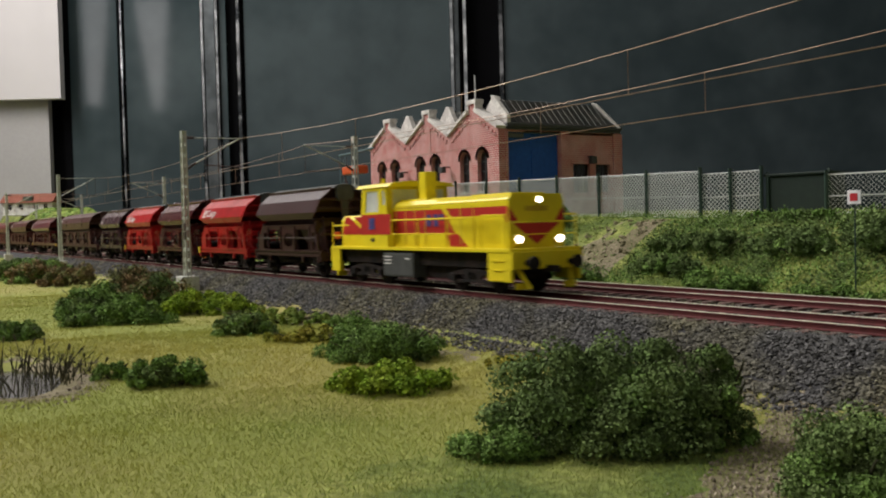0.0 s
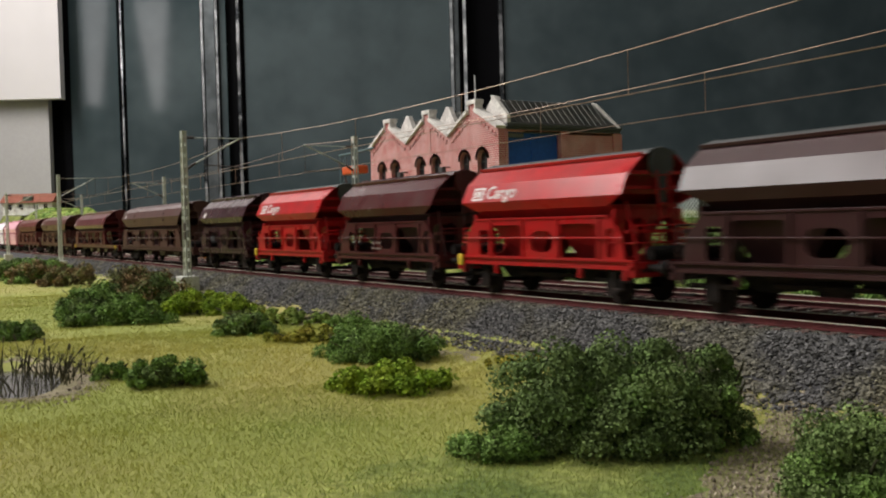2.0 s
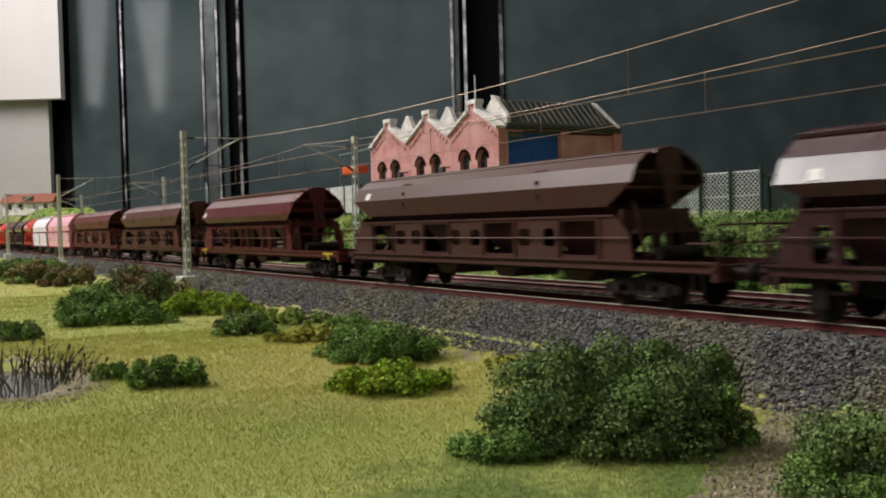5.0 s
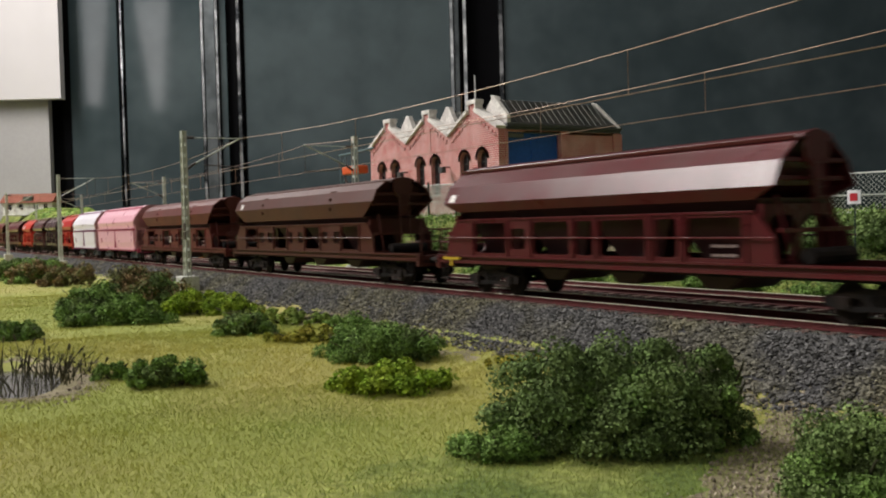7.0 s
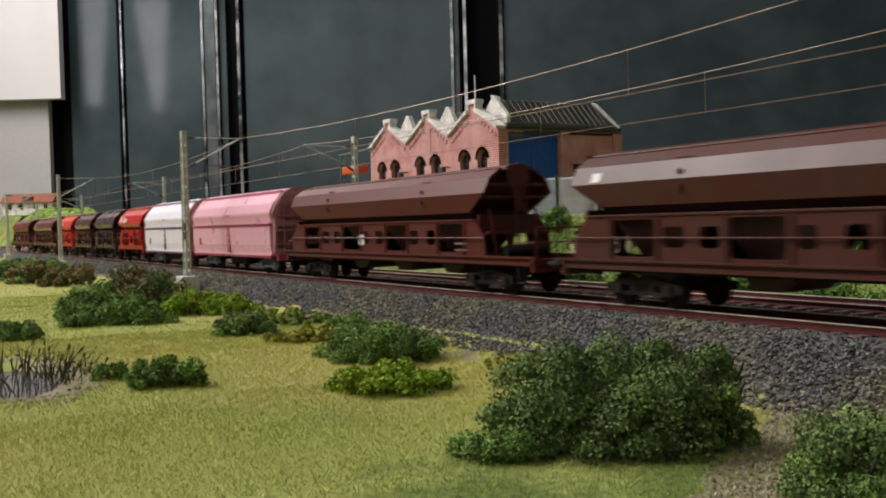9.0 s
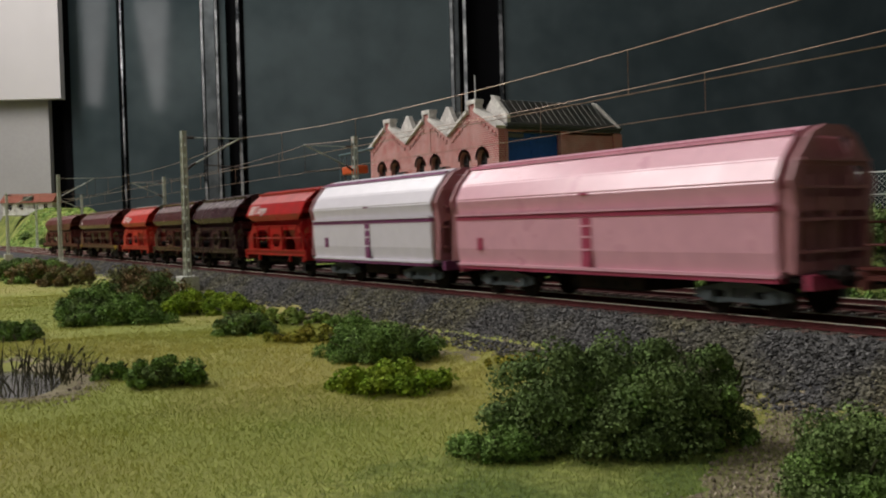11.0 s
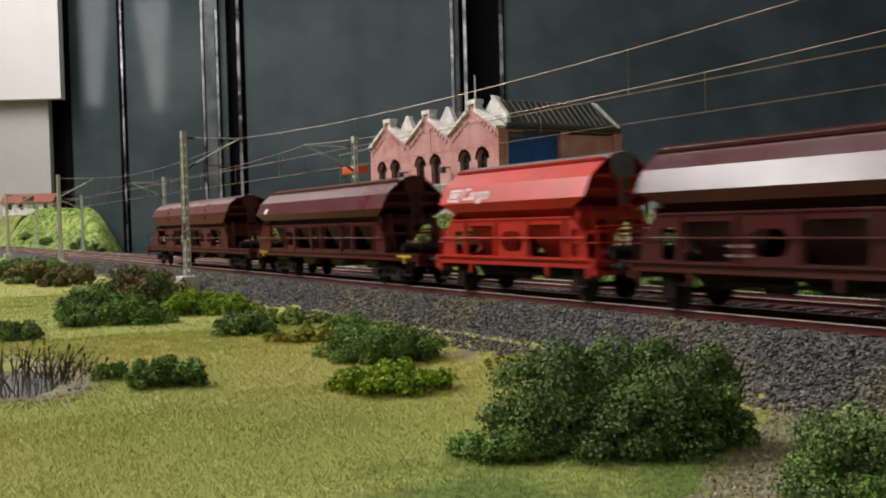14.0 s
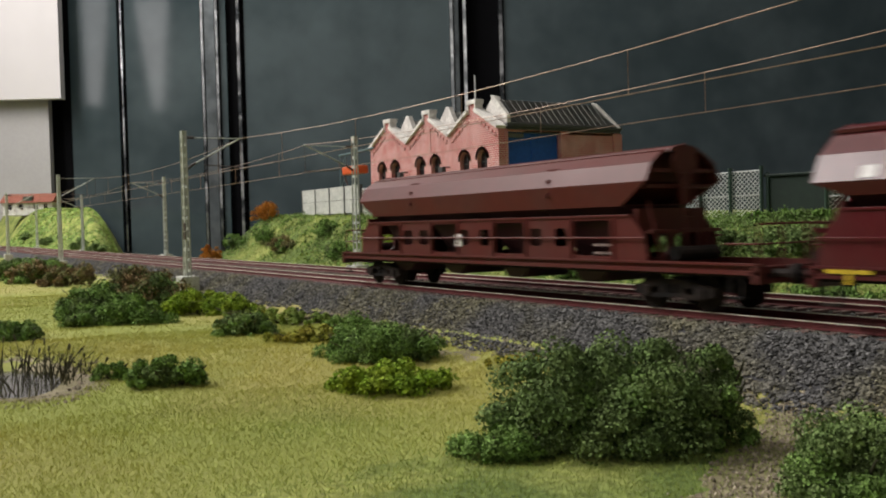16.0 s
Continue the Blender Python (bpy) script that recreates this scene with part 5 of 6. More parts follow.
        for x in (-3.0, 3.0):
            axle_set(top, x)
            for s in (-1, 1):
                part("axle_guard", boxes(((x - 0.22, min(s * 0.98, s * 1.14), 0.3), (x + 0.22, max(s * 0.98, s * 1.14), 0.95)), ((x - 0.75, min(s * 1.0, s * 1.1), 0.62), (x + 0.75, max(s * 1.0, s * 1.1), 0.74)), bevel=0.03), M["dark"], top)
    buffers(top, half)
    low, mid_edge = face[1], face[2]
    for kind, x in marks:
        x += ro
        if kind == "cargo":
            bm = bmesh.new()
            txt = bpy.data.curves.new("lettering", "FONT")
            txt.body, txt.size, txt.extrude = "Cargo", 0.62, 0.008
            tob = new("lettering", txt)
            dg = bpy.context.evaluated_depsgraph_get()
            me = bpy.data.meshes.new_from_object(tob.evaluated_get(dg))
            bpy.data.objects.remove(tob)
            bm.from_mesh(me)
            a = Vector((0, -low[0], low[1]))
            up = (Vector((0, -mid_edge[0], mid_edge[1])) - a).normalized()
            out = Vector((0, -up.z, up.y))
            for v in bm.verts:
                c = v.co.copy()
                v.co = Vector((x + 0.75 + c.x, 0, 0)) + a + up * (0.10 + c.y) + out * (c.z + 0.012)
            part("lettering", bm, M["whitemark"], roof, "white lettering")
            bm = bmesh.new()
            for u0, u1, v0, v1 in ((0, 0.6, 0.06, 0.12), (0, 0.6, 0.44, 0.5), (0, 0.06, 0.12, 0.44), (0.54, 0.6, 0.12, 0.44), (0.14, 0.26, 0.17, 0.39), (0.33, 0.46, 0.17, 0.39)):
                vs = [bm.verts.new(Vector((x + u, 0, 0)) + a + up * v + out * 0.015) for u, v in ((u0, v0), (u1, v0), (u1, v1), (u0, v1))]
                bm.faces.new(vs)
            part("emblem", bm, M["whitemark"], roof, "white frame emblem")
        elif kind == "plate":
            a = Vector((0, -low[0], low[1]))
            up = (Vector((0, -mid_edge[0], mid_edge[1])) - a).normalized()
            out = Vector((0, -up.z, up.y))
            bm = bmesh.new()
            vs = [bm.verts.new(Vector((x + u, 0, 0)) + a + up * v + out * 0.012) for u, v in ((0, 0.05), (0.34, 0.05), (0.34, 0.32), (0, 0.32))]
            bm.faces.new(vs)
            part("plate", bm, M["whitemark"], roof, "small pale plate")
        elif kind == "card":
            part("card", boxes(((x, -1.39, 1.56), (x + 0.42, -1.37, 1.98))), M["whitemark"], top, "pale label card")
        elif kind == "bars":
            part("inscription", boxes(*[((x + i * 0.26, -1.385, z), (x + i * 0.26 + 0.2, -1.37, z + 0.07)) for i in range(3) for z in (1.62, 1.4)]), M["fadedmark"], top, "small white inscription")
        elif kind == "yellow":
            for s in (-1, 1):
                part("yellow_handle", boxes(((s * (half - 1.6) - 0.5, -1.46, 1.12), (s * (half - 1.6) + 0.5, -1.40, 1.2)), ((s * (half - 1.6) - 0.05, -1.46, 0.9), (s * (half - 1.6) + 0.05, -1.4, 1.12))), M["yellowmark"], top, "yellow handle")
        elif kind == "yellowlamp":
            part("yellow_valve", boxes(((-hs + 0.08, -1.5, 0.95), (-hs + 0.34, -1.4, 1.32)), bevel=0.04), M["yellowmark"], top, "yellow valve box")
    return top


def silo(length, colour, stripe, label, end_colour):
    """Tall smooth-sided self-discharging wagon."""
    top = thing("hopper_wagon", (0, TRACK_Y, 0), label=label, category="railway wagon", group="wagons of the train")
    half = length / 2
    bl = half - 0.55
    b0, b1 = -half + 0.45, half - 1.25
    up = [(-1.38, 2.55), (-1.52, 3.08), (-1.27, 3.58), (-0.80, 4.12), (-0.35, 4.32), (0.35, 4.32), (0.80, 4.12), (1.27, 3.58), (1.52, 3.08), (1.38, 2.55)]
    bm = prism(up, b0, b1)
    bmesh.ops.bevel(bm, geom=[e for e in bm.edges if abs(e.verts[0].co.x - e.verts[1].co.x) > 1], offset=0.04, segments=2, affect="EDGES")
    roof = part("upper_body", bm, colour, top)
    part("roof_ledge", prism([(-0.86, 4.10), (-0.82, 4.19), (-0.72, 4.22), (-0.70, 4.16)], b0, b1), stripe, roof)
    part("lower_body", prism([(-1.40, 1.02), (-1.48, 1.5), (-1.50, 2.42), (1.50, 2.42), (1.48, 1.5), (1.40, 1.02)], b0, b1), colour, top)
    part("waist_stripe", prism([(-1.52, 2.42), (-1.52, 2.55), (1.52, 2.55), (1.52, 2.42)], b0 - 0.01, b1 + 0.01), stripe, top, "purple waist stripe")
    part("waist_ledge", prism([(-1.57, 2.56), (-1.57, 2.62), (-1.45, 2.62), (-1.45, 2.56)], b0, b1), colour, top)
    part("sole_bar", prism([(-1.46, 0.84), (-1.46, 0.95), (1.46, 0.95), (1.46, 0.84)], b0, b1), stripe, top, "purple sole bar")
    part("lower_ledge", prism([(-1.50, 0.95), (-1.50, 1.03), (1.50, 1.03), (1.50, 0.95)], b0, b1), colour, top)
    part("door_gap", boxes(((-0.42, -1.512, 1.06), (-0.05, -1.47, 2.4))), stripe, top, "dark gap between side flaps")
    part("rung", boxes(*[((-0.42, -1.53, z), (-0.05, -1.50, z + 0.05)) for z in (1.5, 1.85, 2.15)]), colour, top)
    for s in (-1, 1):
        x = b1 if s > 0 else b0
        rim = [(y * 0.99, z) for y, z in up] + [(1.42, 1.06), (-1.42, 1.06)]
        part("end_frame", plate(rim, [rounded(-1.12, 2.72, 1.12, 3.42, 0.12), rounded(-0.62, 3.56, 0.62, 4.06, 0.12), rounded(-1.24, 1.32, -0.1, 2.42, 0.12), rounded(0.1, 1.32, 1.24, 2.42, 0.12)], 0.10, lambda u, v, w: (x + s * (0.30 + w), u, v)), end_colour, top)
        part("end_wall", prism([(-1.36, 1.1), (-1.36, 2.6), (-1.45, 3.05), (-0.75, 4.05), (0.75, 4.05), (1.45, 3.05), (1.36, 2.6), (1.36, 1.1)], x, x + s * 0.03), end_colour, top)
        for y in (-1.3, 1.3):
            part("end_gusset", boxes(((min(x, x + s * 0.3), y - 0.05, 1.1), (max(x, x + s * 0.3), y + 0.05, 2.9))), end_colour, top)
        bm = bmesh.new()
        for z in (1.5, 2.2, 2.9, 3.5):
            box(bm, (min(x + s * 0.2, x + s * 0.5), -1.2, z), (max(x + s * 0.2, x + s * 0.5), 1.2, z + 0.07))
        for y in (-0.9, -0.45, 0.5, 0.9):
            rod(bm, (x + s * 0.45, y, 0.95), (x + s * 0.45, y, 3.2), 0.03, 5)
        part("end_ladder", bm, end_colour, top)
        part("head_stock", boxes(((s * bl - 0.08, -1.4, 0.72), (s * bl + 0.08, 1.4, 1.05))), stripe, top)
    part("plate", boxes(((b0 + 1.2, -1.51, 1.45), (b0 + 1.5, -1.49, 1.85))), stripe, top, "small plate")
    part("roof_plate", boxes(((-0.5, -1.53, 3.02), (-0.15, -1.5, 3.08))), stripe, roof)
    part("chassis", boxes(((-bl, -1.2, 0.86), (bl, 1.2, 0.98))), M["dark"], top)
    bogie(top, half - 2.6, frame_mat=M["bogiegrey"])
    bogie(top, -half + 2.6, frame_mat=M["bogiegrey"])
    part("chute", boxes(((-1.4, -1.0, 0.42), (1.4, 1.0, 0.86)), bevel=0.05), M["dark"], top)
    buffers(top, half)
    return top


def strip_quad(bm, pts, y):
    vs = [bm.verts.new((x, y, z)) for x, z in pts]
    bm.faces.new(vs)


def loco():
    top = thing("diesel_locomotive", (0, TRACK_Y, 0), label="yellow and red diesel shunting locomotive with lit headlights", category="locomotive")
    Y, R, G = M["yellow"], M["locored"], M["dark"]
    half = 7.3
    part("deck", boxes(((-6.75, -1.45, 1.38), (6.75, 1.45, 1.50)), bevel=0.02), Y, top)
    part("frame_beam", boxes(((-6.6, -1.1, 0.85), (6.6, 1.1, 1.38)), ((-2.6, -0.8, 0.4), (2.4, 0.8, 0.9)), ((-6.0, -0.55, 0.5), (6.0, 0.55, 0.9))), G, top)
    hood = part("long_hood", prism([(-1.12, 1.50), (-1.12, 3.28), (-0.98, 3.46), (0.98, 3.46), (1.12, 3.28), (1.12, 1.50)], -2.0, 6.25), Y, top)
    part("hood_ledge", prism([(-1.06, 3.36), (-1.02, 3.50), (1.02, 3.50), (1.06, 3.36)], 1.6, 6.28), Y, hood)
    part("roof_hatch", boxes(((-1.6, -0.85, 3.46), (0.6, 0.85, 3.56)), ((0.8, -0.8, 3.46), (3.0, 0.8, 3.53)), ((3.4, -0.7, 3.50), (5.8, 0.7, 3.56)), bevel=0.03), Y, hood)
    bm = bmesh.new()
    for pts in ([(-2.0, 2.05), (3.0, 2.05), (2.3, 3.05), (-2.0, 3.05)], [(2.55, 2.72), (4.6, 2.72), (4.9, 3.05), (2.35, 3.05)], [(2.7, 1.55), (4.1, 1.55), (3.15, 2.05), (2.35, 2.05)], [(4.6, 2.72), (5.9, 2.72), (6.2, 2.45), (6.2, 3.05), (4.9, 3.05)]):
        strip_quad(bm, pts, -1.128)
    part("red_field", bm, R, hood, "red side field")
    bm = bmesh.new()
    strip_quad(bm, [(1.35, 3.06), (1.62, 3.06), (3.5, 1.52), (3.1, 1.52)], -1.134)
    part("diagonal_stripe", bm, Y, hood, "yellow diagonal stripe")
    for x in (-1.3, -0.55, 0.2, 0.95, 2.6, 3.4, 4.2):
        part("door_seam", boxes(((x - 0.02, -1.142, 1.6), (x + 0.02, -1.12, 3.1))), M["yellowmark"], hood)
    part("number_bars", boxes(((0.3, -1.15, 2.35), (0.62, -1.13, 2.85)), ((0.8, -1.15, 2.35), (1.12, -1.13, 2.85)), ((1.25, -1.15, 2.6), (1.5, -1.13, 2.85))), M["locoblue"], hood, "blue digits")
    part("grille", boxes(*[((3.6 + i * 0.2, -1.14, 1.7), (3.7 + i * 0.2, -1.12, 2.6)) for i in range(11)]), M["yellow"], hood)
    part("vent", boxes(((3.3, -0.99, 3.33), (3.9, -0.95, 3.43)), ((4.9, -1.0, 3.33), (5.5, -0.95, 3.43)), ((-1.2, -1.13, 3.14), (1.3, -1.1, 3.2))), M["yellowmark"], hood)
    # hood front
    f = 6.25
    bm = bmesh.new()
    for pts in ([(-1.1, 3.05), (-1.1, 2.5), (-0.75, 2.5)], [(1.1, 3.05), (1.1, 2.5), (0.75, 2.5)], [(-0.95, 2.42), (0.95, 2.42), (0, 1.62)]):
        vs = [bm.verts.new((f + 0.012, y, z)) for y, z in pts]
        bm.faces.new(vs)
    part("chevron", bm, R, hood, "red front chevron")
    part("number_plate", boxes(((f, -0.45, 2.85), (f + 0.03, 0.45, 3.05))), M["yellowmark"], hood)
    bm = bmesh.new()
    rx = Matrix.Rotation(math.pi / 2, 4, "Y")
    for y, z, r in ((0.0, 3.27, 0.125), (-0.82, 1.82, 0.145), (0.82, 1.82, 0.145)):
        housing = bmesh.new()
        bmesh.ops.create_cone(housing, cap_ends=True, segments=20, radius1=r * 1.25, radius2=r * 1.2, depth=0.2, matrix=Matrix.Translation((f + 0.06, y, z)) @ rx)
        lamp = part("headlight", housing, Y, top)
        lens = bmesh.new()
        bmesh.ops.create_uvsphere(lens, u_segments=16, v_segments=8, radius=r, matrix=Matrix.Translation((f + 0.13, y, z)) @ Matrix.Diagonal((0.5, 1, 1, 1)))
        part("lens", lens, M["headlight"], lamp, "lit white lens")
    bm.free()
    part("front_rail_bar", rods(((f + 0.35, -1.35, 2.45), (f + 0.35, 1.35, 2.45), 0.025), ((f + 0.35, -1.35, 1.5), (f + 0.35, -1.35, 2.75), 0.025), ((f + 0.35, 1.35, 1.5), (f + 0.35, 1.35, 2.75), 0.025), ((f + 0.35, -1.35, 2.0), (f + 0.35, 1.35, 2.0), 0.02)), Y, top)
    # cab
    def cabput(s):
        return lambda u, v, w: (u, s * (1.32 + w), v)
    for s in (-1, 1):
        side_w = part("cab_side", plate([(-4.6, 1.50), (-2.3, 1.50), (-2.3, 2.9), (-2.42, 4.12), (-4.38, 4.12), (-4.6, 2.9)], [[(-4.25, 3.0), (-3.05, 3.0), (-3.05, 3.92), (-4.10, 3.92)], [(-2.75, 3.3), (-2.45, 3.3), (-2.52, 3.92), (-2.75, 3.92)]], 0.08, cabput(s)), Y, top)
        part("cab_window", boxes(((-4.28, min(s * 1.33, s * 1.36), 2.98), (-3.03, max(s * 1.33, s * 1.36), 3.94)), ((-2.77, min(s * 1.33, s * 1.36), 3.28), (-2.43, max(s * 1.33, s * 1.36), 3.94))), M["cabglass"], side_w, "pale cab window")
    bm = bmesh.new()
    strip_quad(bm, [(-4.6, 2.05), (-2.0, 2.05), (-2.0, 2.95), (-4.6, 2.95)], -1.412)
    part("red_band", bm, R, top, "red cab band")
    part("cab_number", boxes(((-3.85, -1.43, 2.25), (-3.35, -1.414, 2.75))), M["locoblue"], top, "blue number field")
    part("cab_mark", boxes(((-3.7, -1.43, 1.72), (-3.4, -1.414, 1.86))), G, top)
    for x0, x1 in ((-4.62, -4.54), (-2.38, -2.3)):
        part("cab_end", plate([(-1.32, 1.5), (1.32, 1.5), (1.32, 4.1), (-1.32, 4.1)], [rounded(-1.15, 3.1, -0.1, 3.95, 0.08), rounded(0.1, 3.1, 1.15, 3.95, 0.08)], x1 - x0, lambda u, v, w: (x0 + w, u, v)), Y, top)
        xa = x1 if x1 > -3 else x0 - 0.02
        for y in (-1.15, 0.08):
            part("cab_window", boxes(((xa, y, 3.12), (xa + 0.02, y + 1.07, 3.95)), bevel=0.005), M["cabglass"], top, "pale cab window")
    part("cab_roof", prism([(-1.46, 4.06), (-1.36, 4.20), (-0.6, 4.30), (0.6, 4.30), (1.36, 4.20), (1.46, 4.06)], -4.85, -1.95), Y, top)
    part("roof_horn", rods(((-4.3, -0.5, 4.3), (-4.3, -0.5, 4.62), 0.08), ((-4.45, 0.4, 4.35), (-3.9, 0.4, 4.45), 0.06)), Y, top)
    part("exhaust_stack", boxes(((-1.25, -0.55, 3.46), (-0.75, -0.05, 4.72)), bevel=0.05), Y, top)
    part("cab_wall_inside", boxes(((-4.4, -0.7, 1.5), (-2.6, 0.7, 2.9))), M["tank"], top)
    # short hood at the rear
    rear = part("short_hood", prism([(-1.12, 1.5), (-1.12, 2.75), (-0.95, 2.95), (0.95, 2.95), (1.12, 2.75), (1.12, 1.5)], -6.3, -3.9), Y, top)
    bm = bmesh.new()
    strip_quad(bm, [(-6.25, 2.05), (-3.95, 2.05), (-4.0, 2.1), (-5.5, 2.88), (-5.9, 2.88)], -1.128)
    strip_quad(bm, [(-5.1, 2.88), (-3.95, 2.28), (-3.95, 2.88)], -1.130)
    part("red_field", bm, R, rear, "red side field")
    # walkway rails
    for s in (-1, 1):
        y = s * 1.42
        bm = rods(((-1.2, y, 2.66), (4.7, y, 2.66), 0.034), ((-1.2, y, 2.06), (3.3, y, 2.06), 0.028), ((5.1, y, 2.72), (6.5, y, 2.72), 0.034), ((5.1, y, 1.5), (5.1, y, 2.72), 0.03), ((6.5, y, 1.5), (6.5, y, 2.72), 0.03), ((-6.6, y, 2.5), (-5.0, y, 2.5), 0.036), ((-6.6, y, 2.02), (-5.0, y, 2.02), 0.03))
        for x in (-1.2, 0.9, 2.9, 4.7, -6.6):
            rod(bm, (x, y, 1.5), (x, y, 2.66), 0.03, 5)
        part("walkway_rail", bm, Y, top)
        for x0, x1 in ((5.45, 6.75), (-6.75, -5.95)):
            part("step_panel", boxes(((x0, min(y, y - s * 0.12), 0.45), (x1, max(y, y - s * 0.12), 1.40)), bevel=0.03), Y, top)
        bm = bmesh.new()
        for i in range(3):
            box(bm, (5.75, min(s * 1.20, s * 1.46), 0.5 + 0.3 * i), (6.35, max(s * 1.20, s * 1.46), 0.54 + 0.3 * i))
        part("step_tread", bm, Y, top)
    for s in (-1, 1):
        x = s * 6.75
        part("buffer_beam", boxes(((min(x, x + s * 0.1), -1.42, 0.85), (max(x, x + s * 0.1), 1.42, 1.40)), bevel=0.02), Y, top)
        for y in (-1.05, 1.05):
            part("rail_guard", rods(((x - s * 0.2, y, 0.9), (x + s * 0.25, y * 0.8, 0.25), 0.09)), Y, top)
        part("plough", boxes(((min(x, x - s * 0.1), -1.2, 0.22), (max(x, x - s * 0.1), -0.75, 0.42)), ((min(x, x - s * 0.1), 0.75, 0.22), (max(x, x - s * 0.1), 1.2, 0.42))), Y, top)
    part("fuel_tank", boxes(((-2.0, -1.38, 0.38), (0.4, 1.38, 1.3)), bevel=0.08), M["tank"], top, "dark grey fuel tank")
    part("tank_lettering", boxes(*[((-1.9, -1.395, z), (-1.3, -1.38, z + 0.05)) for z in (0.85, 0.98, 1.11)], ((-0.2, -1.395, 1.05), (0.1, -1.38, 1.1))), M["whitemark"], top, "white inscription")
    part("orange_lamp", boxes(((-6.72, -1.3, 1.85), (-6.5, -1.1, 2.2)), bevel=0.03), M["orange"], top, "orange shunting lamp")
    bogie(top, 4.0, 2.4)
    bogie(top, -4.0, 2.4)
    buffers(top, half)
    # squat proportions of this class: low hood, short frame
    for o in top.children_recursive:
        o.location.x *= 0.955
        if o.type == "MESH" and not o.name.startswith("wheel"):
            for v in o.data.vertices:
                v.co.x *= 0.955
                if o.name.startswith(("cab", "exhaust_stack", "roof_horn", "red_band", "number_bars", "diagonal_stripe")):
                    v.co.x += 0.74 * K
                if v.co.z > 1.5 * K:
                    v.co.z = 1.5 * K + (v.co.z - 1.5 * K) * (0.90 if o.name.startswith("cab") else 0.87)
    return top


P = dict(
    dark=paint("dark_grey_brown_paint_and_shade", (0.040, 0.013, 0.014), 0.36), slate=paint("slate_violet_paint", (0.044, 0.016, 0.021), 0.27),
    red=paint("signal_red_paint", (0.40, 0.010, 0.012), 0.30), red2=paint("light_red_paint", (0.46, 0.026, 0.016), 0.4),
    brown=paint("red_brown_paint", (0.070, 0.015, 0.016), 0.24), grime=paint("grimy_brown_paint", (0.062, 0.022, 0.018), 0.48),
    maroon=paint("maroon_paint", (0.085, 0.011, 0.014), 0.30), rust=paint("oxide_brown_paint", (0.092, 0.015, 0.012), 0.50),
    umber=paint("umber_paint", (0.068, 0.018, 0.013), 0.44),
    white=material("white_wagon_paint", (0.66, 0.62, 0.68), 0.36, vary=0.04, scale=200), pink=material("pale_pink_wagon_paint", (0.66, 0.34, 0.41), 0.30, vary=0.05, scale=200),
    purple=paint("purple_stripe_paint", (0.20, 0.05, 0.14), 0.5), crimson=paint("crimson_stripe_paint", (0.36, 0.05, 0.10), 0.5), pinkend=paint("dusty_pink_paint", (0.42, 0.19, 0.21), 0.5),
)
EDGES = [-35.96, -45.34, -54.89, -64.45, -74.08, -83.70, -104.07, -124.50, -145.78, -166.20, -180.56, -192.26, -201.48, -210.95, -220.41, -229.93, -247.44, -269.82]


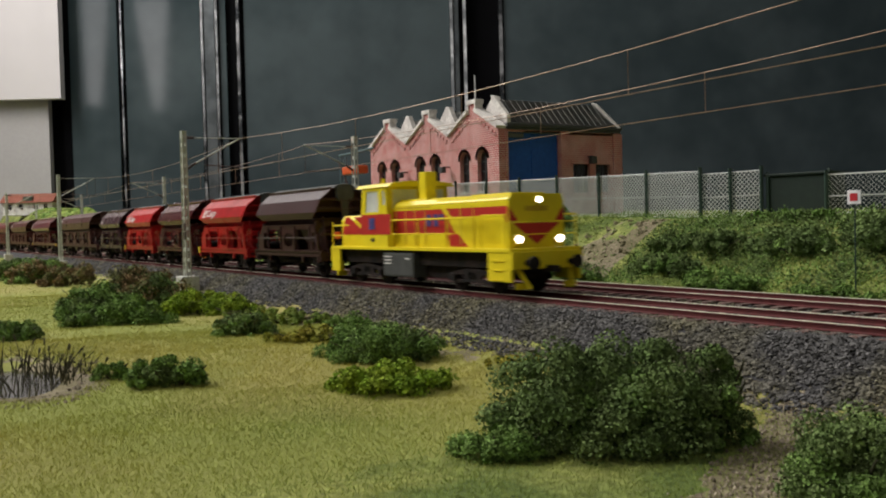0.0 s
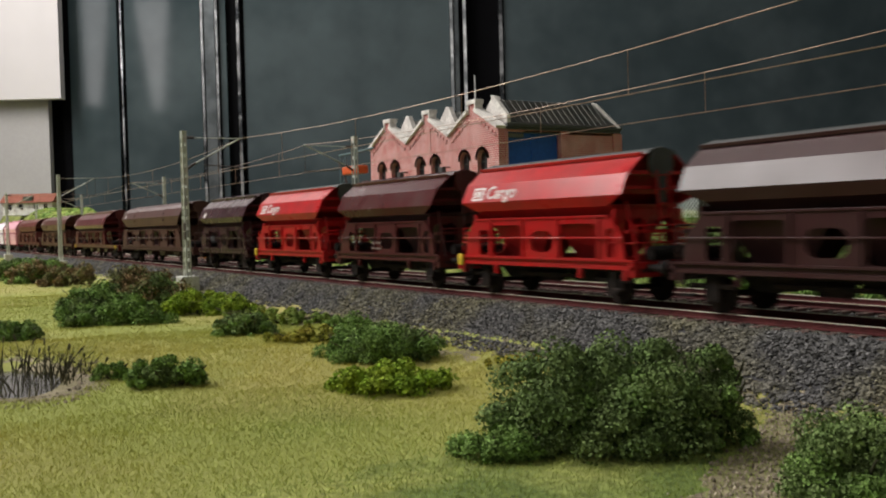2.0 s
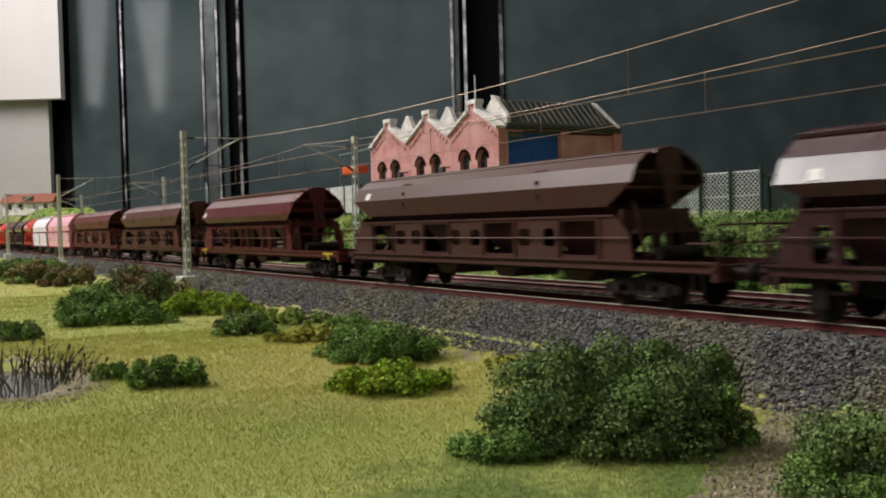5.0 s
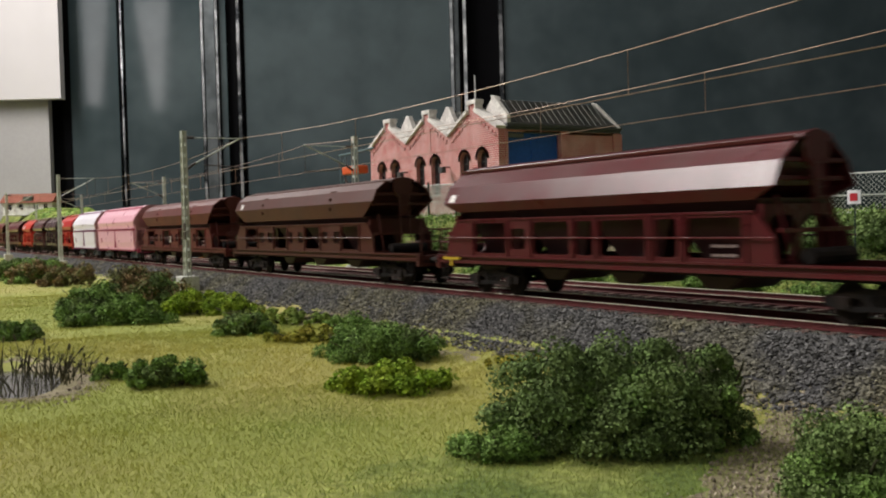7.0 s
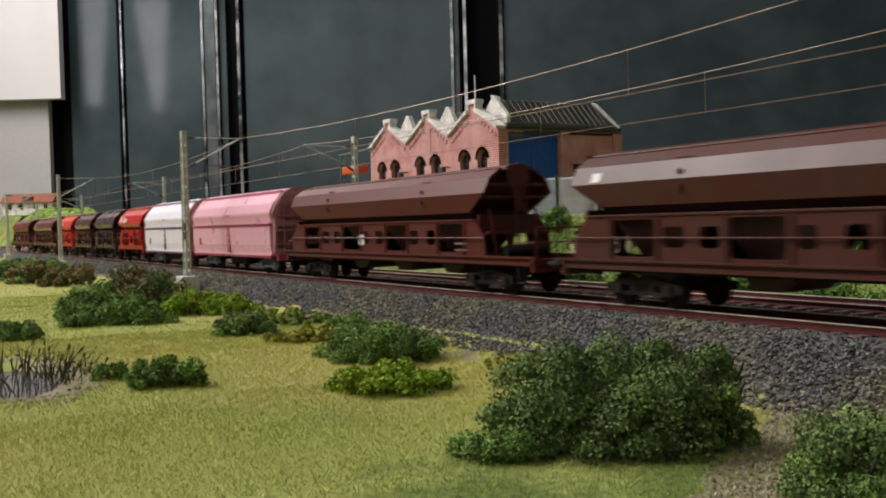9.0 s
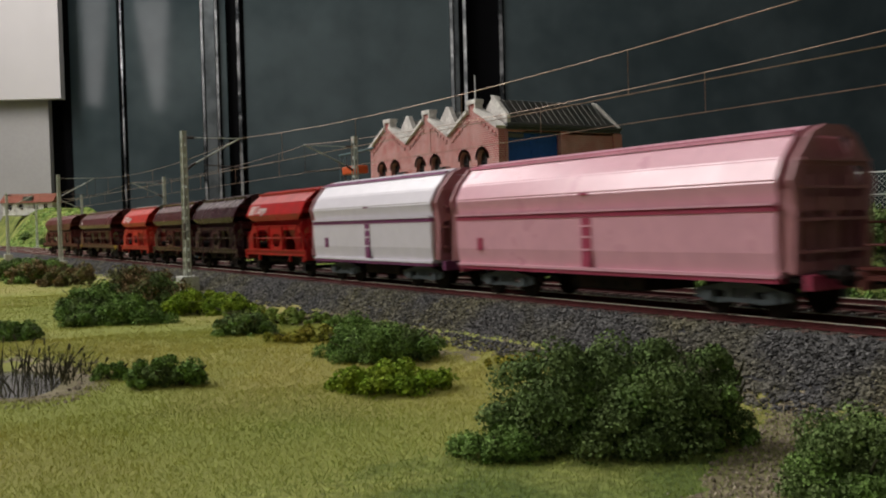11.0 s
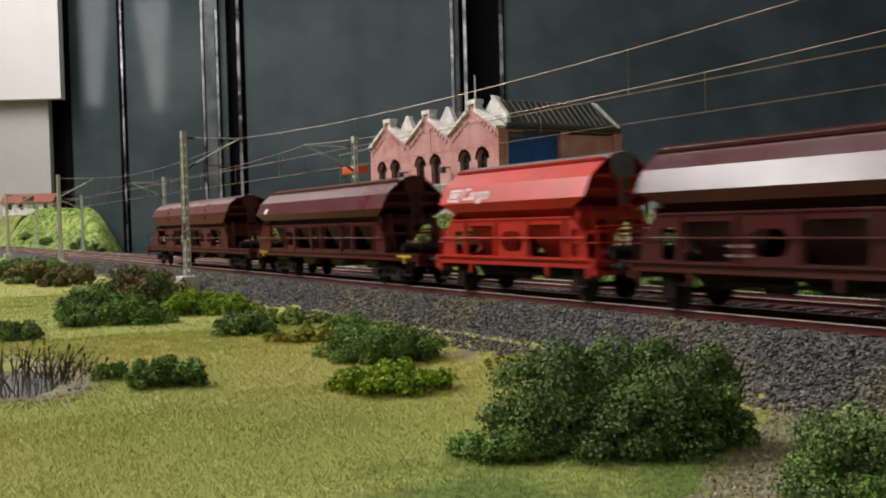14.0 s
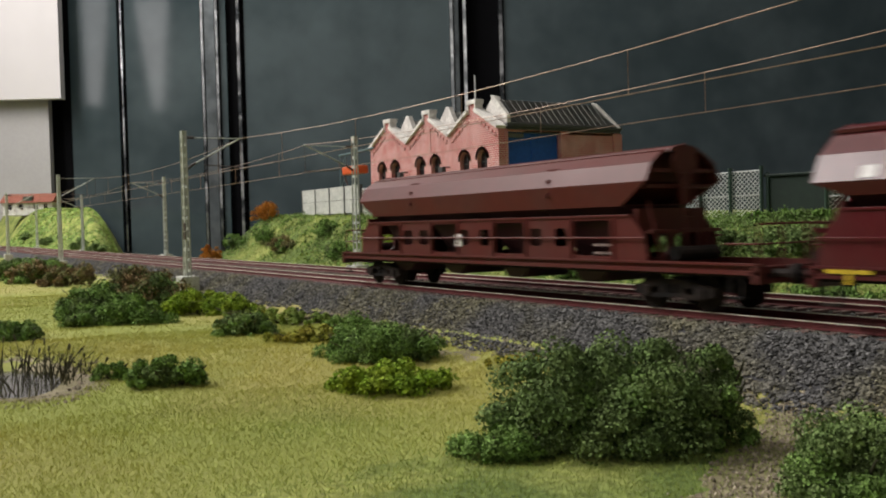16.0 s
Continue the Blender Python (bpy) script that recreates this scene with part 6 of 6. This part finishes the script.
def build_train():
    TRAIN.append((loco(), -28.98))
    spec = [
        ("h2", "dark", None, M["tank"], [], "dark grey-brown two-axle swing-roof hopper wagon behind the locomotive"),
        ("h2", "red", None, M["tank"], [("cargo", -3.2), ("yellowlamp", 0)], "bright red two-axle hopper wagon with white side lettering"),
        ("h2", "brown", None, None, [("bars", -0.9)], "red-brown two-axle swing-roof hopper wagon, slightly dusty"),
        ("h2", "red", None, M["tank"], [("cargo", -3.2), ("yellowlamp", 0)], "bright red two-axle hopper wagon with white side lettering"),
        ("h2", "slate", None, None, [("plate", -3.0)], "dark violet-brown two-axle swing-roof hopper wagon"),
        ("h4", "grime", None, None, [("plate", -7.0)], "grimy dark brown four-axle hopper wagon with many side openings"),
        ("h4", "maroon", None, None, [("plate", -6.4), ("yellow", 0), ("bars", 4.9)], "maroon four-axle hopper wagon with yellow handles"),
        ("h4", "umber", None, None, [("plate", -7.2)], "dark reddish umber four-axle hopper wagon on black bogies"),
        ("h4", "rust", None, None, [("card", -1.0), ("bars", 6.2)], "oxide-brown four-axle hopper wagon with a pale label card"),
        ("s", "pink", "crimson", None, [], "pale pink tall self-discharging wagon with crimson stripe"),
        ("s", "white", "purple", None, [], "white tall self-discharging wagon with purple stripe"),
        ("h2", "red", None, None, [("cargo", -3.2)], "bright red two-axle hopper wagon with white side lettering"),
        ("h2", "slate", None, None, [], "dark violet-brown two-axle swing-roof hopper wagon"),
        ("h2", "brown", None, None, [("bars", -0.9)], "red-brown two-axle swing-roof hopper wagon, slightly dusty"),
        ("h2", "red2", None, M["roof"], [("cargo", -3.2)], "lighter red two-axle hopper wagon with faded lettering"),
        ("h4", "maroon", None, None, [("plate", -5.7), ("yellow", 0)], "maroon four-axle hopper wagon with yellow handles"),
        ("h4", "rust", None, None, [("card", -1.0), ("bars", 6.0)], "oxide-brown four-axle hopper wagon, last of the train"),
    ]
    spans = iter([(8.0, -1.27), (6.72, -2.25), (8.0, -1.52), (7.95, -0.95), (6.76, -1.18), (8.0, -0.87)])
    for (kind, col, stripe, strip, marks, label), a, b in zip(spec, EDGES[:-1], EDGES[1:]):
        if kind == "s":
            ob = silo(a - b, P[col], P[stripe], label, P["pinkend"])
        else:
            # All but red hoppers: dark funnels, the shade behind the openings put into colour.
            ob = hopper(a - b, P[col], kind == "h4", label, top_strip=strip, marks=marks, inner=None if col in ("red", "red2") else P["dark"], roof_span=next(spans) if kind == "h4" else None, tall=kind == "h4" and col != "maroon")
        TRAIN.append((ob, (a + b) / 2))


build_train()


def travelled(t):
    return 14.732431 * t - 0.165434 * t ** 2 - 0.00761459 * t ** 3 + 0.002545509 * t ** 4 - 0.00008987 * t ** 5


def motions():
    for ob, start in TRAIN:
        walk(ob, [(0.5 * i, pose((start + travelled(0.5 * i)) * K, TRACK_Y * K, 0)) for i in range(33)])


motions()
